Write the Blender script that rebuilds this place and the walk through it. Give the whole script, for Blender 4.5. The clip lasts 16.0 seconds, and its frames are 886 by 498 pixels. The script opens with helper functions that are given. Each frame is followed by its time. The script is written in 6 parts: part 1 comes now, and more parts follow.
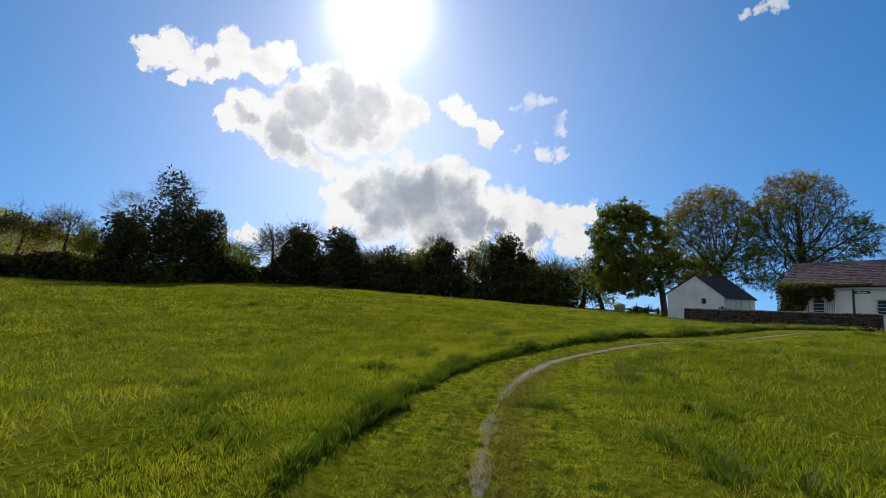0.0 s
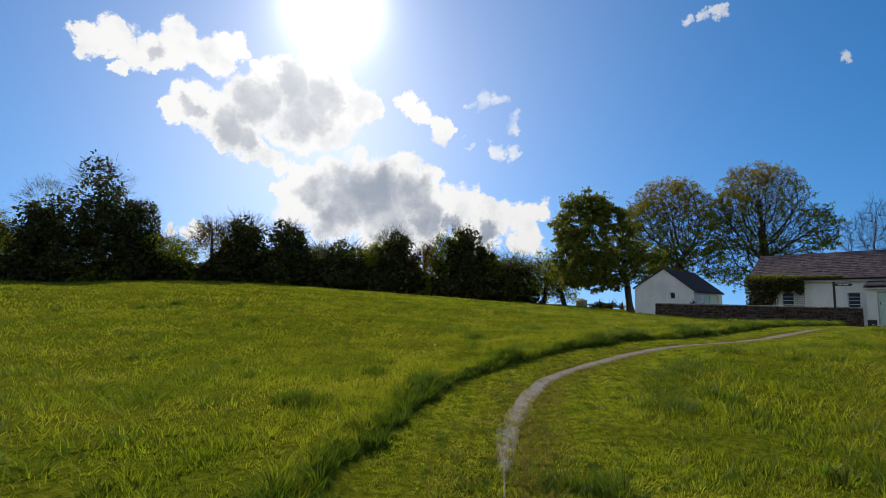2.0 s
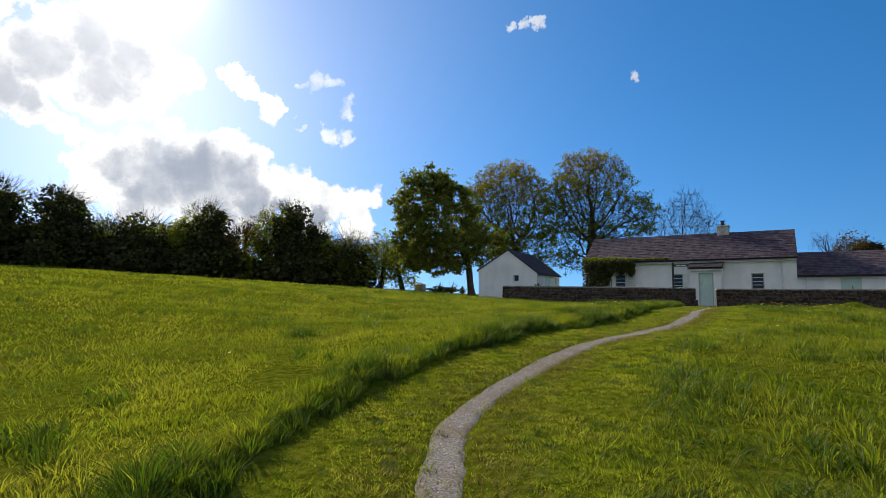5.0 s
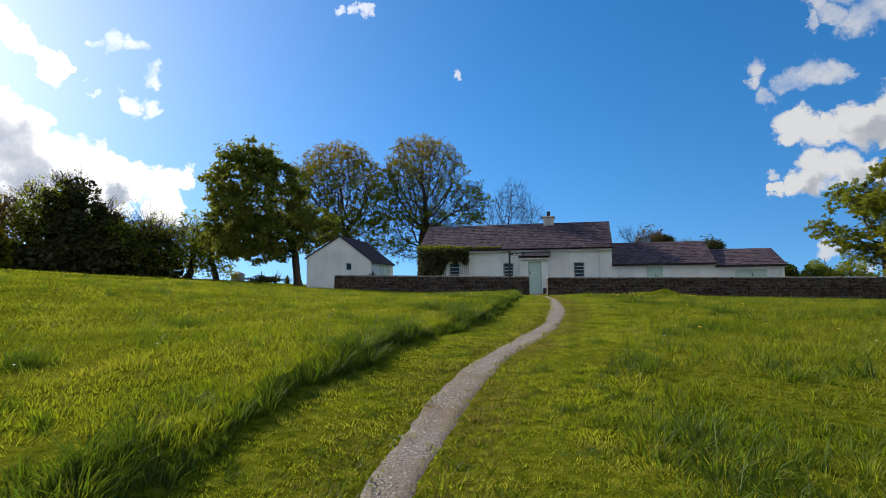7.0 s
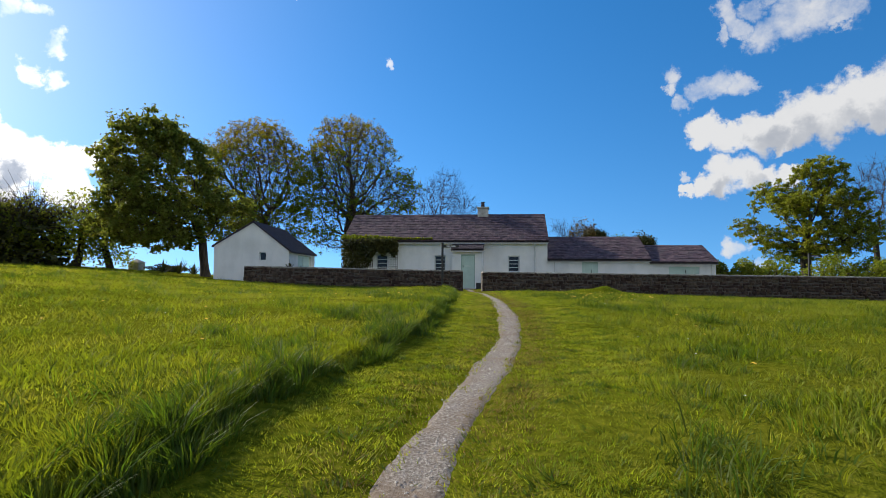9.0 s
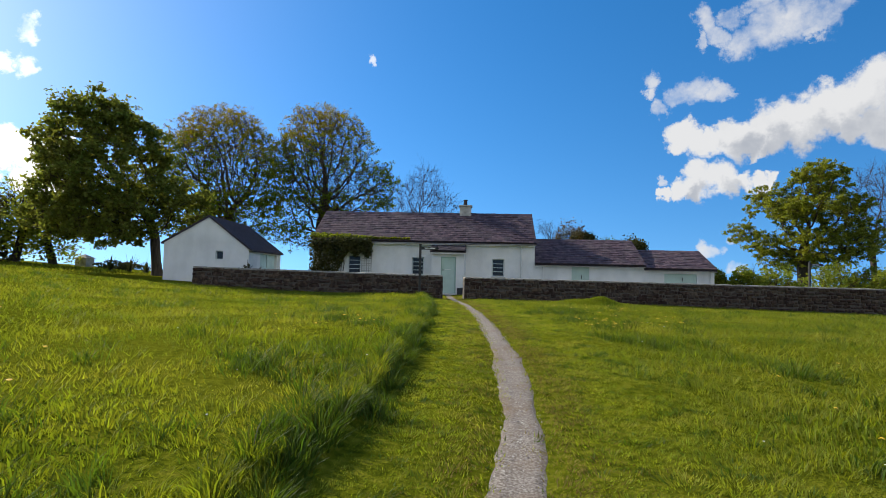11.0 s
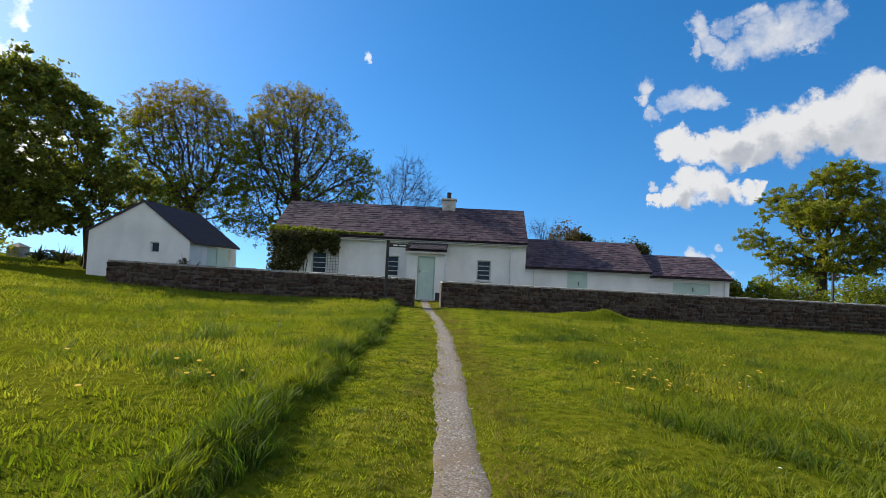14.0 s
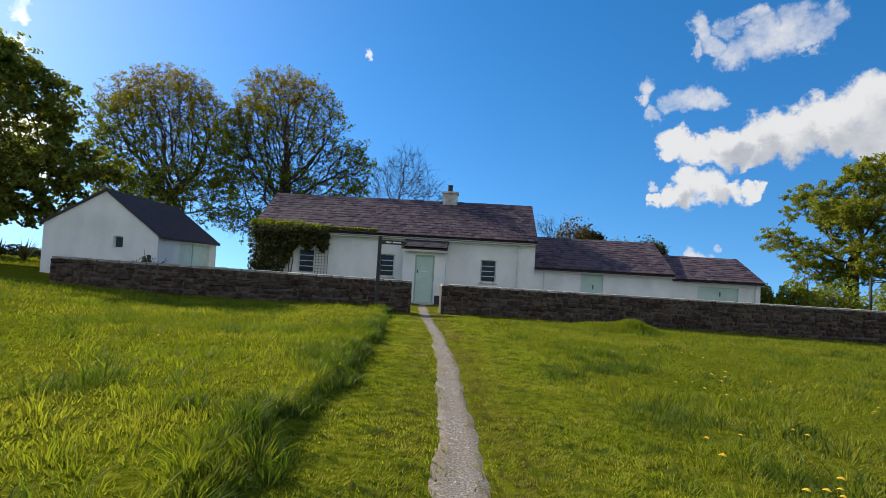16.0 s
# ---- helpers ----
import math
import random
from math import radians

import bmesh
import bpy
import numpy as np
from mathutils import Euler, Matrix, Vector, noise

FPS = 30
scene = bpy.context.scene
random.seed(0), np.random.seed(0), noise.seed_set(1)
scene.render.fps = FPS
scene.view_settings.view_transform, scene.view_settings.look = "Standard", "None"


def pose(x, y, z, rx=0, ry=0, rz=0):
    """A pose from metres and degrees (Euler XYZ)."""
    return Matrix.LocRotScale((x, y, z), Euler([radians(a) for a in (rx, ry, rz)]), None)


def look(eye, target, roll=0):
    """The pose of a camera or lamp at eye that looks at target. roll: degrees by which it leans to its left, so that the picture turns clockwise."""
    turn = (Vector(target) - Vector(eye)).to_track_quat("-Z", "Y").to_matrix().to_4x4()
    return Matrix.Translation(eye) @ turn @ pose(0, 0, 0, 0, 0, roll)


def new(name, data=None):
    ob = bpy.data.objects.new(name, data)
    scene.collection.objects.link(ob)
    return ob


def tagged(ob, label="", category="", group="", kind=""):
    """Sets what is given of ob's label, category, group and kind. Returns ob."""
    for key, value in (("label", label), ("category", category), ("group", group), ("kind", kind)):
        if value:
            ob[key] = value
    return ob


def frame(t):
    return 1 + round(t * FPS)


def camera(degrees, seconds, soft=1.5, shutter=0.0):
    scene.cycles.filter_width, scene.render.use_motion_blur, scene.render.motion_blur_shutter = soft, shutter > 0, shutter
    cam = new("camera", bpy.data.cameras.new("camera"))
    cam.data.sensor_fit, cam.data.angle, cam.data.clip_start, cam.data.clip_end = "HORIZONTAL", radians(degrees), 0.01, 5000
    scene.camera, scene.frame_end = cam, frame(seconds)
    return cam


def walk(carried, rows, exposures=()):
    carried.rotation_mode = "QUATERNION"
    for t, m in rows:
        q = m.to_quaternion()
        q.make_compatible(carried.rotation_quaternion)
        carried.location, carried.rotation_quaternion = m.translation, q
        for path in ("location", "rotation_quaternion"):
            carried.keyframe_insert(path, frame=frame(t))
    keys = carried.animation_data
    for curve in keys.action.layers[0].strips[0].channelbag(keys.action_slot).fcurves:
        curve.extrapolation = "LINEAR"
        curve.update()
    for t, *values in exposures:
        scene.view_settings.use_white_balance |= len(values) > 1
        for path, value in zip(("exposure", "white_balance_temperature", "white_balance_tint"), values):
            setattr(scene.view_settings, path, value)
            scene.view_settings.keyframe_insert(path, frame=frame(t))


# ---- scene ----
cam = camera(78.1, 16.0, soft=0.8)
PATH = [
    (0, (10.617, -44.778, 0.689), (9.011, -43.607, 0.911), 1.4),
    (0.5, (9.836, -44.321, 0.691), (8.253, -43.118, 0.914), 0.9),
    (1, (9.143, -43.806, 0.676), (7.599, -42.553, 0.894), 0.7),
    (1.5, (8.425, -43.316, 0.649), (6.899, -42.041, 0.866), 0.8),
    (2, (7.799, -42.771, 0.714), (6.296, -41.469, 0.929), 0.8),
    (2.5, (7.086, -42.172, 0.703), (5.627, -40.819, 0.909), 0.6),
    (3, (6.477, -41.6, 0.756), (5.063, -40.198, 0.95), 0.7),
    (3.2, (6.212, -41.327, 0.783), (4.824, -39.9, 0.977), 0.7),
    (5.3, (4.036, -38.978, 0.603), (3.082, -37.228, 0.773), -0.1),
    (5.5, (3.878, -38.742, 0.604), (2.987, -36.959, 0.775), -0.2),
    (6, (3.49, -38.193, 0.662), (2.759, -36.339, 0.829), -0.2),
    (6.5, (3.128, -37.573, 0.662), (2.56, -35.661, 0.81), -0.4),
    (7, (2.801, -37.036, 0.728), (2.341, -35.093, 0.853), -0.5),
    (7.5, (2.585, -36.387, 0.734), (2.241, -34.42, 0.849), -0.6),
    (8, (2.404, -35.755, 0.776), (2.125, -33.777, 0.882), -0.3),
    (8.5, (2.372, -35.104, 0.793), (2.137, -33.121, 0.893), 0.1),
    (9, (2.301, -34.448, 0.855), (2.097, -32.461, 0.948), 0.3),
    (9.2, (2.29, -34.216, 0.891), (2.093, -32.228, 0.982), 0.5),
    (11.3, (2.066, -31.135, 1.174), (1.944, -29.14, 1.262), 1.3),
    (11.5, (2.117, -30.852, 1.167), (1.999, -28.857, 1.256), 1.3),
    (12, (2.196, -30.144, 1.168), (2.085, -28.149, 1.258), 1.2),
    (12.5, (2.265, -29.528, 1.214), (2.158, -27.533, 1.309), 1.9),
    (13, (2.347, -28.831, 1.238), (2.25, -26.836, 1.33), 2.1),
    (13.5, (2.386, -28.198, 1.307), (2.288, -26.203, 1.399), 2.6),
    (14, (2.44, -27.515, 1.315), (2.345, -25.519, 1.403), 2.8),
    (14.5, (2.391, -26.875, 1.336), (2.293, -24.879, 1.419), 3.2),
    (15, (2.373, -26.191, 1.352), (2.276, -24.195, 1.434), 3.2),
    (15.5, (2.277, -25.533, 1.405), (2.18, -23.537, 1.485), 3.3),
    (16, (2.265, -24.861, 1.429), (2.173, -22.865, 1.51), 3.3),
]
walk(cam, [(t, look(e, g, r)) for t, e, g, r in PATH],
     exposures=((0, -0.14), (3, -0.05), (5.5, 0.2), (8, 0.42), (12, 0.52), (16, 0.52)))

# ---- world, sun, exposure ----
SUN_AZ, SUN_EL = 61.5, 29.5          # degrees left of +y, and above the horizon
sun_dir = Vector((-math.sin(radians(SUN_AZ)) * math.cos(radians(SUN_EL)),
                  math.cos(radians(SUN_AZ)) * math.cos(radians(SUN_EL)), math.sin(radians(SUN_EL))))
sun = new("sun", bpy.data.lights.new("sun", "SUN"))
sun.data.energy, sun.data.angle, sun.data.color = 4.5, radians(0.53), (1.0, 0.93, 0.80)
sun.rotation_euler = (-sun_dir).to_track_quat("-Z", "Y").to_euler()

# clouds: azimuth left of +y, elevation, radius, in degrees
HIGH_CLOUD = ((83.7, 22.2, 1.25), (81.9, 23.3, 1.63), (79.5, 22.8, 1.98), (77.3, 23.0, 2.03), (75.1, 24.4, 2.06), (72.6, 23.6, 1.82), (71.1, 24.4, 1.22), (80.8, 20.9, 0.74), (78.2, 21.0, 0.67))
SUN_CLOUD = ((76.0, 17.7, 1.21), (74.2, 19.0, 2.05), (71.8, 18.3, 2.42), (69.1, 19.7, 3.0), (67.0, 22.0, 2.68), (63.4, 20.2, 3.66), (61.0, 19.3, 3.15), (64.5, 17.4, 2.34), (59.9, 21.0, 2.57), (56.9, 20.4, 1.47), (69.5, 15.8, 1.95), (67.8, 14.9, 1.43), (71.7, 15.9, 1.06), (66.6, 13.6, 0.83), (65.2, 14.0, 0.78), (69.3, 23.1, 1.04), (62.1, 16.7, 1.47))
BANK_CLOUD = ((66.0, 11.6, 1.24), (63.7, 12.4, 2.05), (60.8, 12.8, 2.43), (57.3, 13.2, 2.69), (53.7, 13.9, 2.23), (50.7, 12.8, 2.12), (64.2, 9.7, 2.63), (59.6, 9.7, 3.27), (54.8, 9.8, 3.9), (50.0, 9.9, 3.07), (47.0, 10.5, 2.47), (44.1, 9.6, 2.34), (41.1, 9.8, 1.73), (39.1, 10.4, 1.03))
BANK_FOOT = ((56.0, 6.8, 2.72), (51.2, 7.2, 2.49), (45.2, 6.9, 2.47), (40.5, 7.2, 2.19), (75.3, 7.1, 0.93), (73.3, 7.1, 1.06), (96, 7.5, 2.2))
STRAY_CLOUD = ((52.6, 21.3, 1.24), (51.4, 20.0, 1.37), (49.8, 18.3, 1.61), (48.6, 18.0, 0.8))
LITTLE = ((44.9, 21.4, 1.23), (43.1, 21.8, 0.89), (46.4, 21.0, 0.45), (41.8, 19.1, 0.84), (43.6, 16.7, 0.86), (42.0, 16.1, 0.74), (59.4, 15.5, 0.69), (47.4, 16.8, 0.46), (24.0, 26.9, 0.6), (22.2, 27.2, 0.67), (21.2, 27.4, 0.49), (11.8, 22.1, 0.5))
SUN_CORES = ((68.6, 20.0, 1.49), (65.3, 21.9, 1.29), (62.3, 20.9, 1.21), (64.0, 18.8, 1.66), (71.2, 17.5, 1.16), (74.2, 18.7, 0.61), (69.8, 16.1, 0.97), (78.8, 23.0, 0.56))
BANK_CORES = ((62.0, 11.6, 1.73), (59.0, 11.7, 2.33), (56.1, 12.1, 2.23), (52.5, 11.6, 2.06), (59.6, 9.4, 2.04), (55.4, 9.5, 2.66), (50.6, 9.6, 1.77), (47.6, 8.7, 1.06), (54.8, 7.4, 2.07), (44.1, 7.8, 0.88))
EAST_CLOUD = ((-19.9, 13.4, 1.53), (-22.1, 12.5, 1.5), (-24.5, 12.8, 1.83), (-26.8, 13.3, 1.96), (-29.0, 13.5, 2.03), (-31.1, 14.2, 2.08), (-33.1, 15.3, 2.0), (-35.0, 16.1, 2.08), (-32.7, 12.8, 1.61), (-35.4, 12.9, 1.94), (-37.2, 14.4, 2.55), (-39.2, 13.6, 2.45), (-41.1, 13.3, 2.13), (-26.3, 11.8, 1.04))
LOW_CLOUD = ((-18.3, 8.1, 0.69), (-19.9, 8.6, 1.14), (-21.6, 9.1, 1.47), (-23.6, 9.0, 1.58), (-25.7, 9.0, 1.2), (-27.2, 9.1, 0.57))
EAST_WISPS = ((-20.9, 21.9, 0.67), (-22.1, 23.2, 1.3), (-23.1, 22.3, 0.93), (-24.3, 21.0, 1.16), (-25.5, 21.5, 1.59), (-27.3, 22.1, 1.76), (-29.5, 22.3, 1.7), (-31.4, 21.9, 1.65), (-32.8, 22.5, 1.2), (-24.5, 23.5, 0.9), (-26.4, 23.8, 1.1), (-30.8, 20.7, 0.63))
SMALL_WISPS = ((-17.3, 19.1, 0.91), (-17.0, 17.8, 0.62), (-18.3, 16.7, 0.82), (-19.9, 17.6, 1.1), (-21.4, 17.7, 1.37), (-23.1, 17.1, 0.96), (-23.8, 16.6, 0.48), (-18.1, 9.5, 0.53), (-22.1, 2.8, 0.76), (-24.2, 3.7, 0.4), (-24.5, 0.8, 0.59), (-23.3, 2.7, 0.5))
EAST_CORES = ((-25.0, 11.6, 0.77), (-27.7, 11.9, 0.84), (-30.3, 12.2, 0.89), (-32.7, 12.1, 1.02), (-35.0, 12.8, 1.38), (-37.2, 13.1, 1.75), (-39.2, 12.8, 1.68), (-24.5, 7.9, 0.69), (-21.4, 8.0, 0.51))
HEAPED = HIGH_CLOUD + SUN_CLOUD + BANK_CLOUD + BANK_FOOT + STRAY_CLOUD
THIN = LITTLE + EAST_WISPS + SMALL_WISPS


def make_world():
    world = bpy.data.worlds.new("sky")
    scene.world = world
    world.use_nodes = True
    nt = world.node_tree
    nt.nodes.clear()
    link = nt.links.new

    def node(kind, **sets):
        n = nt.nodes.new(kind)
        for k, v in sets.items():
            n.inputs[k.replace("_", " ")].default_value = v
        return n

    def math_node(op, a, b=None, clamp=False):
        n = nt.nodes.new("ShaderNodeMath")
        n.operation, n.use_clamp = op, clamp
        for i, v in enumerate((a, b)):
            if v is None:
                continue
            if isinstance(v, (int, float)):
                n.inputs[i].default_value = v
            else:
                link(v, n.inputs[i])
        return n.outputs[0]

    def smooth(value, lo, hi):
        n = nt.nodes.new("ShaderNodeMapRange")
        n.interpolation_type = "SMOOTHSTEP"
        link(value, n.inputs[0])
        n.inputs[1].default_value, n.inputs[2].default_value = lo, hi
        return n.outputs[0]

    coord = nt.nodes.new("ShaderNodeTexCoord")
    way = coord.outputs["Generated"]
    sky = nt.nodes.new("ShaderNodeTexSky")
    sky.sky_type, sky.sun_disc = "NISHITA", False
    sky.sun_elevation, sky.sun_rotation = radians(SUN_EL), radians(-SUN_AZ)
    sky.air_density, sky.dust_density, sky.ozone_density, sky.altitude = 1.0, 0.3, 3.0, 300

    lifted = nt.nodes.new("ShaderNodeVectorMath")
    lifted.operation = "ADD"
    link(way, lifted.inputs[0])
    lifted.inputs[1].default_value = (0, 0, 0.20)
    aimed = nt.nodes.new("ShaderNodeVectorMath")
    aimed.operation = "NORMALIZE"
    link(lifted.outputs[0], aimed.inputs[0])
    link(aimed.outputs[0], sky.inputs["Vector"])
    warp1 = node("ShaderNodeTexNoise", Scale=16.0, Detail=8.0, Roughness=0.62)
    link(way, warp1.inputs["Vector"])
    shifted = nt.nodes.new("ShaderNodeVectorMath")
    shifted.operation = "MULTIPLY_ADD"
    link(warp1.outputs["Color"], shifted.inputs[0])
    shifted.inputs[1].default_value = (0.11, 0.11, 0.09)
    shifted.inputs[2].default_value = (-0.055, -0.055, -0.045)
    bent = nt.nodes.new("ShaderNodeVectorMath")
    bent.operation = "ADD"
    link(way, bent.inputs[0])
    link(shifted.outputs[0], bent.inputs[1])
    unit = nt.nodes.new("ShaderNodeVectorMath")
    unit.operation = "NORMALIZE"
    link(bent.outputs[0], unit.inputs[0])

    def dot(v, source=None):
        n = nt.nodes.new("ShaderNodeVectorMath")
        n.operation = "DOT_PRODUCT"
        link(source or way, n.inputs[0])
        n.inputs[1].default_value = v
        return n.outputs["Value"]

    noise1 = node("ShaderNodeTexNoise", Scale=21.0, Detail=9.0, Roughness=0.6)
    link(way, noise1.inputs["Vector"])
    noise2 = node("ShaderNodeTexNoise", Scale=11.0, Detail=7.0, Roughness=0.58)
    link(way, noise2.inputs["Vector"])

    def blobs(rows, width):
        most = None
        for az, el, r in rows:
            c = (-math.sin(radians(az)) * math.cos(radians(el)), math.cos(radians(az)) * math.cos(radians(el)), math.sin(radians(el)))
            b = smooth(dot(c, unit.outputs[0]), math.cos(radians(r * width)), 1.0 - 0.1 * (1.0 - math.cos(radians(r))))
            most = b if most is None else math_node("MAXIMUM", most, b)
        return most

    total = blobs(HEAPED, 1.28)
    thin = blobs(THIN, 1.4)
    fringe = math_node("MULTIPLY", math_node("SUBTRACT", noise1.outputs["Fac"], 0.5), 1.15)
    mask = math_node("MULTIPLY", smooth(math_node("ADD", total, fringe), 0.22, 0.72), smooth(total, 0.02, 0.15))
    veil = math_node("MULTIPLY", smooth(math_node("ADD", thin, math_node("MULTIPLY", fringe, 1.8)), 0.25, 1.55), math_node("MULTIPLY", smooth(thin, 0.02, 0.3), 0.9))
    east = blobs(EAST_CLOUD + LOW_CLOUD, 1.4)
    far = math_node("MULTIPLY", smooth(math_node("ADD", east, math_node("MULTIPLY", fringe, 0.7)), 0.18, 0.85), math_node("MULTIPLY", smooth(east, 0.02, 0.25), 0.97))
    mask = math_node("MAXIMUM", math_node("MAXIMUM", mask, veil), far)
    billow = math_node("MULTIPLY", math_node("ADD", math_node("SUBTRACT", noise2.outputs["Fac"], 0.5), math_node("MULTIPLY", math_node("SUBTRACT", noise1.outputs["Fac"], 0.5), 0.6)), 1.5)
    heavy = smooth(math_node("ADD", blobs(SUN_CORES, 2.0), billow), 0.1, 1.35)
    bank = smooth(math_node("ADD", blobs(BANK_CORES, 1.7), billow), 0.1, 1.3)
    under = smooth(math_node("ADD", blobs(EAST_CORES, 2.6), billow), 0.1, 1.3)
    # broken cloud over the half of the sky behind the walk
    cover = node("ShaderNodeTexNoise", Scale=2.6, Detail=7.0, Roughness=0.55)
    link(way, cover.inputs["Vector"])
    rear = math_node("MULTIPLY", smooth(cover.outputs["Fac"], 0.43, 0.55), smooth(dot((0.25, -0.97, 0.0)), 0.12, 0.40))
    mask = math_node("MAXIMUM", mask, rear)
    soft_shade = math_node("MULTIPLY", smooth(noise2.outputs["Fac"], 0.46, 0.68), math_node("MULTIPLY", total, 0.35))
    shade = math_node("MAXIMUM", math_node("MAXIMUM", math_node("MULTIPLY", heavy, 0.75), math_node("MULTIPLY", bank, 1.0)), math_node("MAXIMUM", math_node("MULTIPLY", under, 0.62), soft_shade))
    # light through the thin edges of the clouds, and the pale glow of the sky round the sun
    near = smooth(dot(sun_dir), 0.45, 0.99)
    core = math_node("POWER", math_node("MAXIMUM", dot(sun_dir), 0.0), 620.0)
    halo = math_node("POWER", math_node("MAXIMUM", dot(sun_dir), 0.0), 140.0)
    wide = math_node("POWER", math_node("MAXIMUM", dot(sun_dir), 0.0), 9.0)
    cloud_col = nt.nodes.new("ShaderNodeMix")
    cloud_col.data_type = "RGBA"
    link(shade, cloud_col.inputs["Factor"])
    cloud_col.inputs["A"].default_value = (1.0, 1.0, 1.0, 1)
    cloud_col.inputs["B"].default_value = (0.30, 0.35, 0.45, 1)
    back_sky = nt.nodes.new("ShaderNodeBackground")
    hue = node("ShaderNodeHueSaturation", Saturation=1.33, Value=1.0)
    link(sky.outputs[0], hue.inputs["Color"])
    link(hue.outputs[0], back_sky.inputs["Color"])
    back_sky.inputs["Strength"].default_value = 0.137
    back_cloud = nt.nodes.new("ShaderNodeBackground")
    link(cloud_col.outputs["Result"], back_cloud.inputs["Color"])
    link(math_node("ADD", 0.57, math_node("MULTIPLY", near, 0.36)), back_cloud.inputs["Strength"])
    mixed = nt.nodes.new("ShaderNodeMixShader")
    link(mask, mixed.inputs[0])
    link(back_sky.outputs[0], mixed.inputs[1])
    link(back_cloud.outputs[0], mixed.inputs[2])
    glow = nt.nodes.new("ShaderNodeBackground")
    glow.inputs["Color"].default_value = (1.0, 0.98, 0.94, 1)
    link(math_node("ADD", math_node("MULTIPLY", core, 2.6), math_node("ADD", math_node("MULTIPLY", halo, 0.42), math_node("MULTIPLY", wide, 0.15))), glow.inputs["Strength"])
    add = nt.nodes.new("ShaderNodeAddShader")
    link(mixed.outputs[0], add.inputs[0])
    link(glow.outputs[0], add.inputs[1])
    out = nt.nodes.new("ShaderNodeOutputWorld")
    link(add.outputs[0], out.inputs["Surface"])


make_world()


# ---- materials ----
def material(name, colours, scale=4.0, detail=6.0, rough=0.8, bump=0.2, bump_scale=40.0, vary=0.0, island=0.0,
             metal=0.0, stain=None, stain_scale=0.7, stretch=(1, 1, 1), through_light=None, coords="Object", specular=0.5):
    """A surface of two noise scales: colours over a ramp, stains over them, fine relief; vary: by object; island: by loose piece."""
    m = bpy.data.materials.new(name)
    m.use_nodes = True
    nt = m.node_tree
    link = nt.links.new
    bsdf = nt.nodes["Principled BSDF"]
    tc = nt.nodes.new("ShaderNodeTexCoord")
    mp = nt.nodes.new("ShaderNodeMapping")
    mp.inputs["Scale"].default_value = stretch
    place = nt.nodes.new("ShaderNodeNewGeometry").outputs["Position"] if coords == "World" else tc.outputs[coords]
    link(place, mp.inputs[0])
    n1 = nt.nodes.new("ShaderNodeTexNoise")
    n1.inputs["Scale"].default_value, n1.inputs["Detail"].default_value = scale, detail
    link(mp.outputs[0], n1.inputs["Vector"])
    ramp = nt.nodes.new("ShaderNodeValToRGB")
    els = ramp.color_ramp.elements
    for i, c in enumerate(colours):
        pos = 0.3 + 0.4 * i / max(1, len(colours) - 1)
        e = els[i] if i < 2 else els.new(pos)
        e.position, e.color = pos, (*c, 1)
    link(n1.outputs["Fac"], ramp.inputs[0])
    colour = ramp.outputs[0]
    if vary or island:
        geo = nt.nodes.new("ShaderNodeObjectInfo" if vary else "ShaderNodeNewGeometry")
        hsv = nt.nodes.new("ShaderNodeHueSaturation")
        amount = vary or island
        mr = nt.nodes.new("ShaderNodeMapRange")
        link(geo.outputs["Random" if vary else "Random Per Island"], mr.inputs[0])
        mr.inputs[3].default_value, mr.inputs[4].default_value = 1 - amount, 1 + amount
        link(mr.outputs[0], hsv.inputs["Value"])
        mh = nt.nodes.new("ShaderNodeMapRange")
        link(geo.outputs["Random" if vary else "Random Per Island"], mh.inputs[0])
        mh.inputs[3].default_value, mh.inputs[4].default_value = 0.5 - amount * 0.05, 0.5 + amount * 0.05
        link(mh.outputs[0], hsv.inputs["Hue"])
        link(colour, hsv.inputs["Color"])
        colour = hsv.outputs[0]
    if stain:
        n2 = nt.nodes.new("ShaderNodeTexNoise")
        n2.inputs["Scale"].default_value, n2.inputs["Detail"].default_value = stain_scale, 5
        link(place, n2.inputs["Vector"])
        mr = nt.nodes.new("ShaderNodeMapRange")
        link(n2.outputs["Fac"], mr.inputs[0])
        mr.inputs[1].default_value, mr.inputs[2].default_value, mr.inputs[4].default_value = 0.45, 0.7, stain[3]
        mx = nt.nodes.new("ShaderNodeMix")
        mx.data_type = "RGBA"
        link(mr.outputs[0], mx.inputs["Factor"])
        link(colour, mx.inputs["A"])
        mx.inputs["B"].default_value = (*stain[:3], 1)
        colour = mx.outputs["Result"]
    link(colour, bsdf.inputs["Base Color"])
    bsdf.inputs["Roughness"].default_value, bsdf.inputs["Metallic"].default_value = rough, metal
    bsdf.inputs["Specular IOR Level"].default_value = specular
    if bump:
        n3 = nt.nodes.new("ShaderNodeTexNoise")
        n3.inputs["Scale"].default_value, n3.inputs["Detail"].default_value = bump_scale, 4
        link(mp.outputs[0], n3.inputs["Vector"])
        bp = nt.nodes.new("ShaderNodeBump")
        bp.inputs["Strength"].default_value, bp.inputs["Distance"].default_value = bump, 0.02
        link(n3.outputs["Fac"], bp.inputs["Height"])
        link(bp.outputs[0], bsdf.inputs["Normal"])
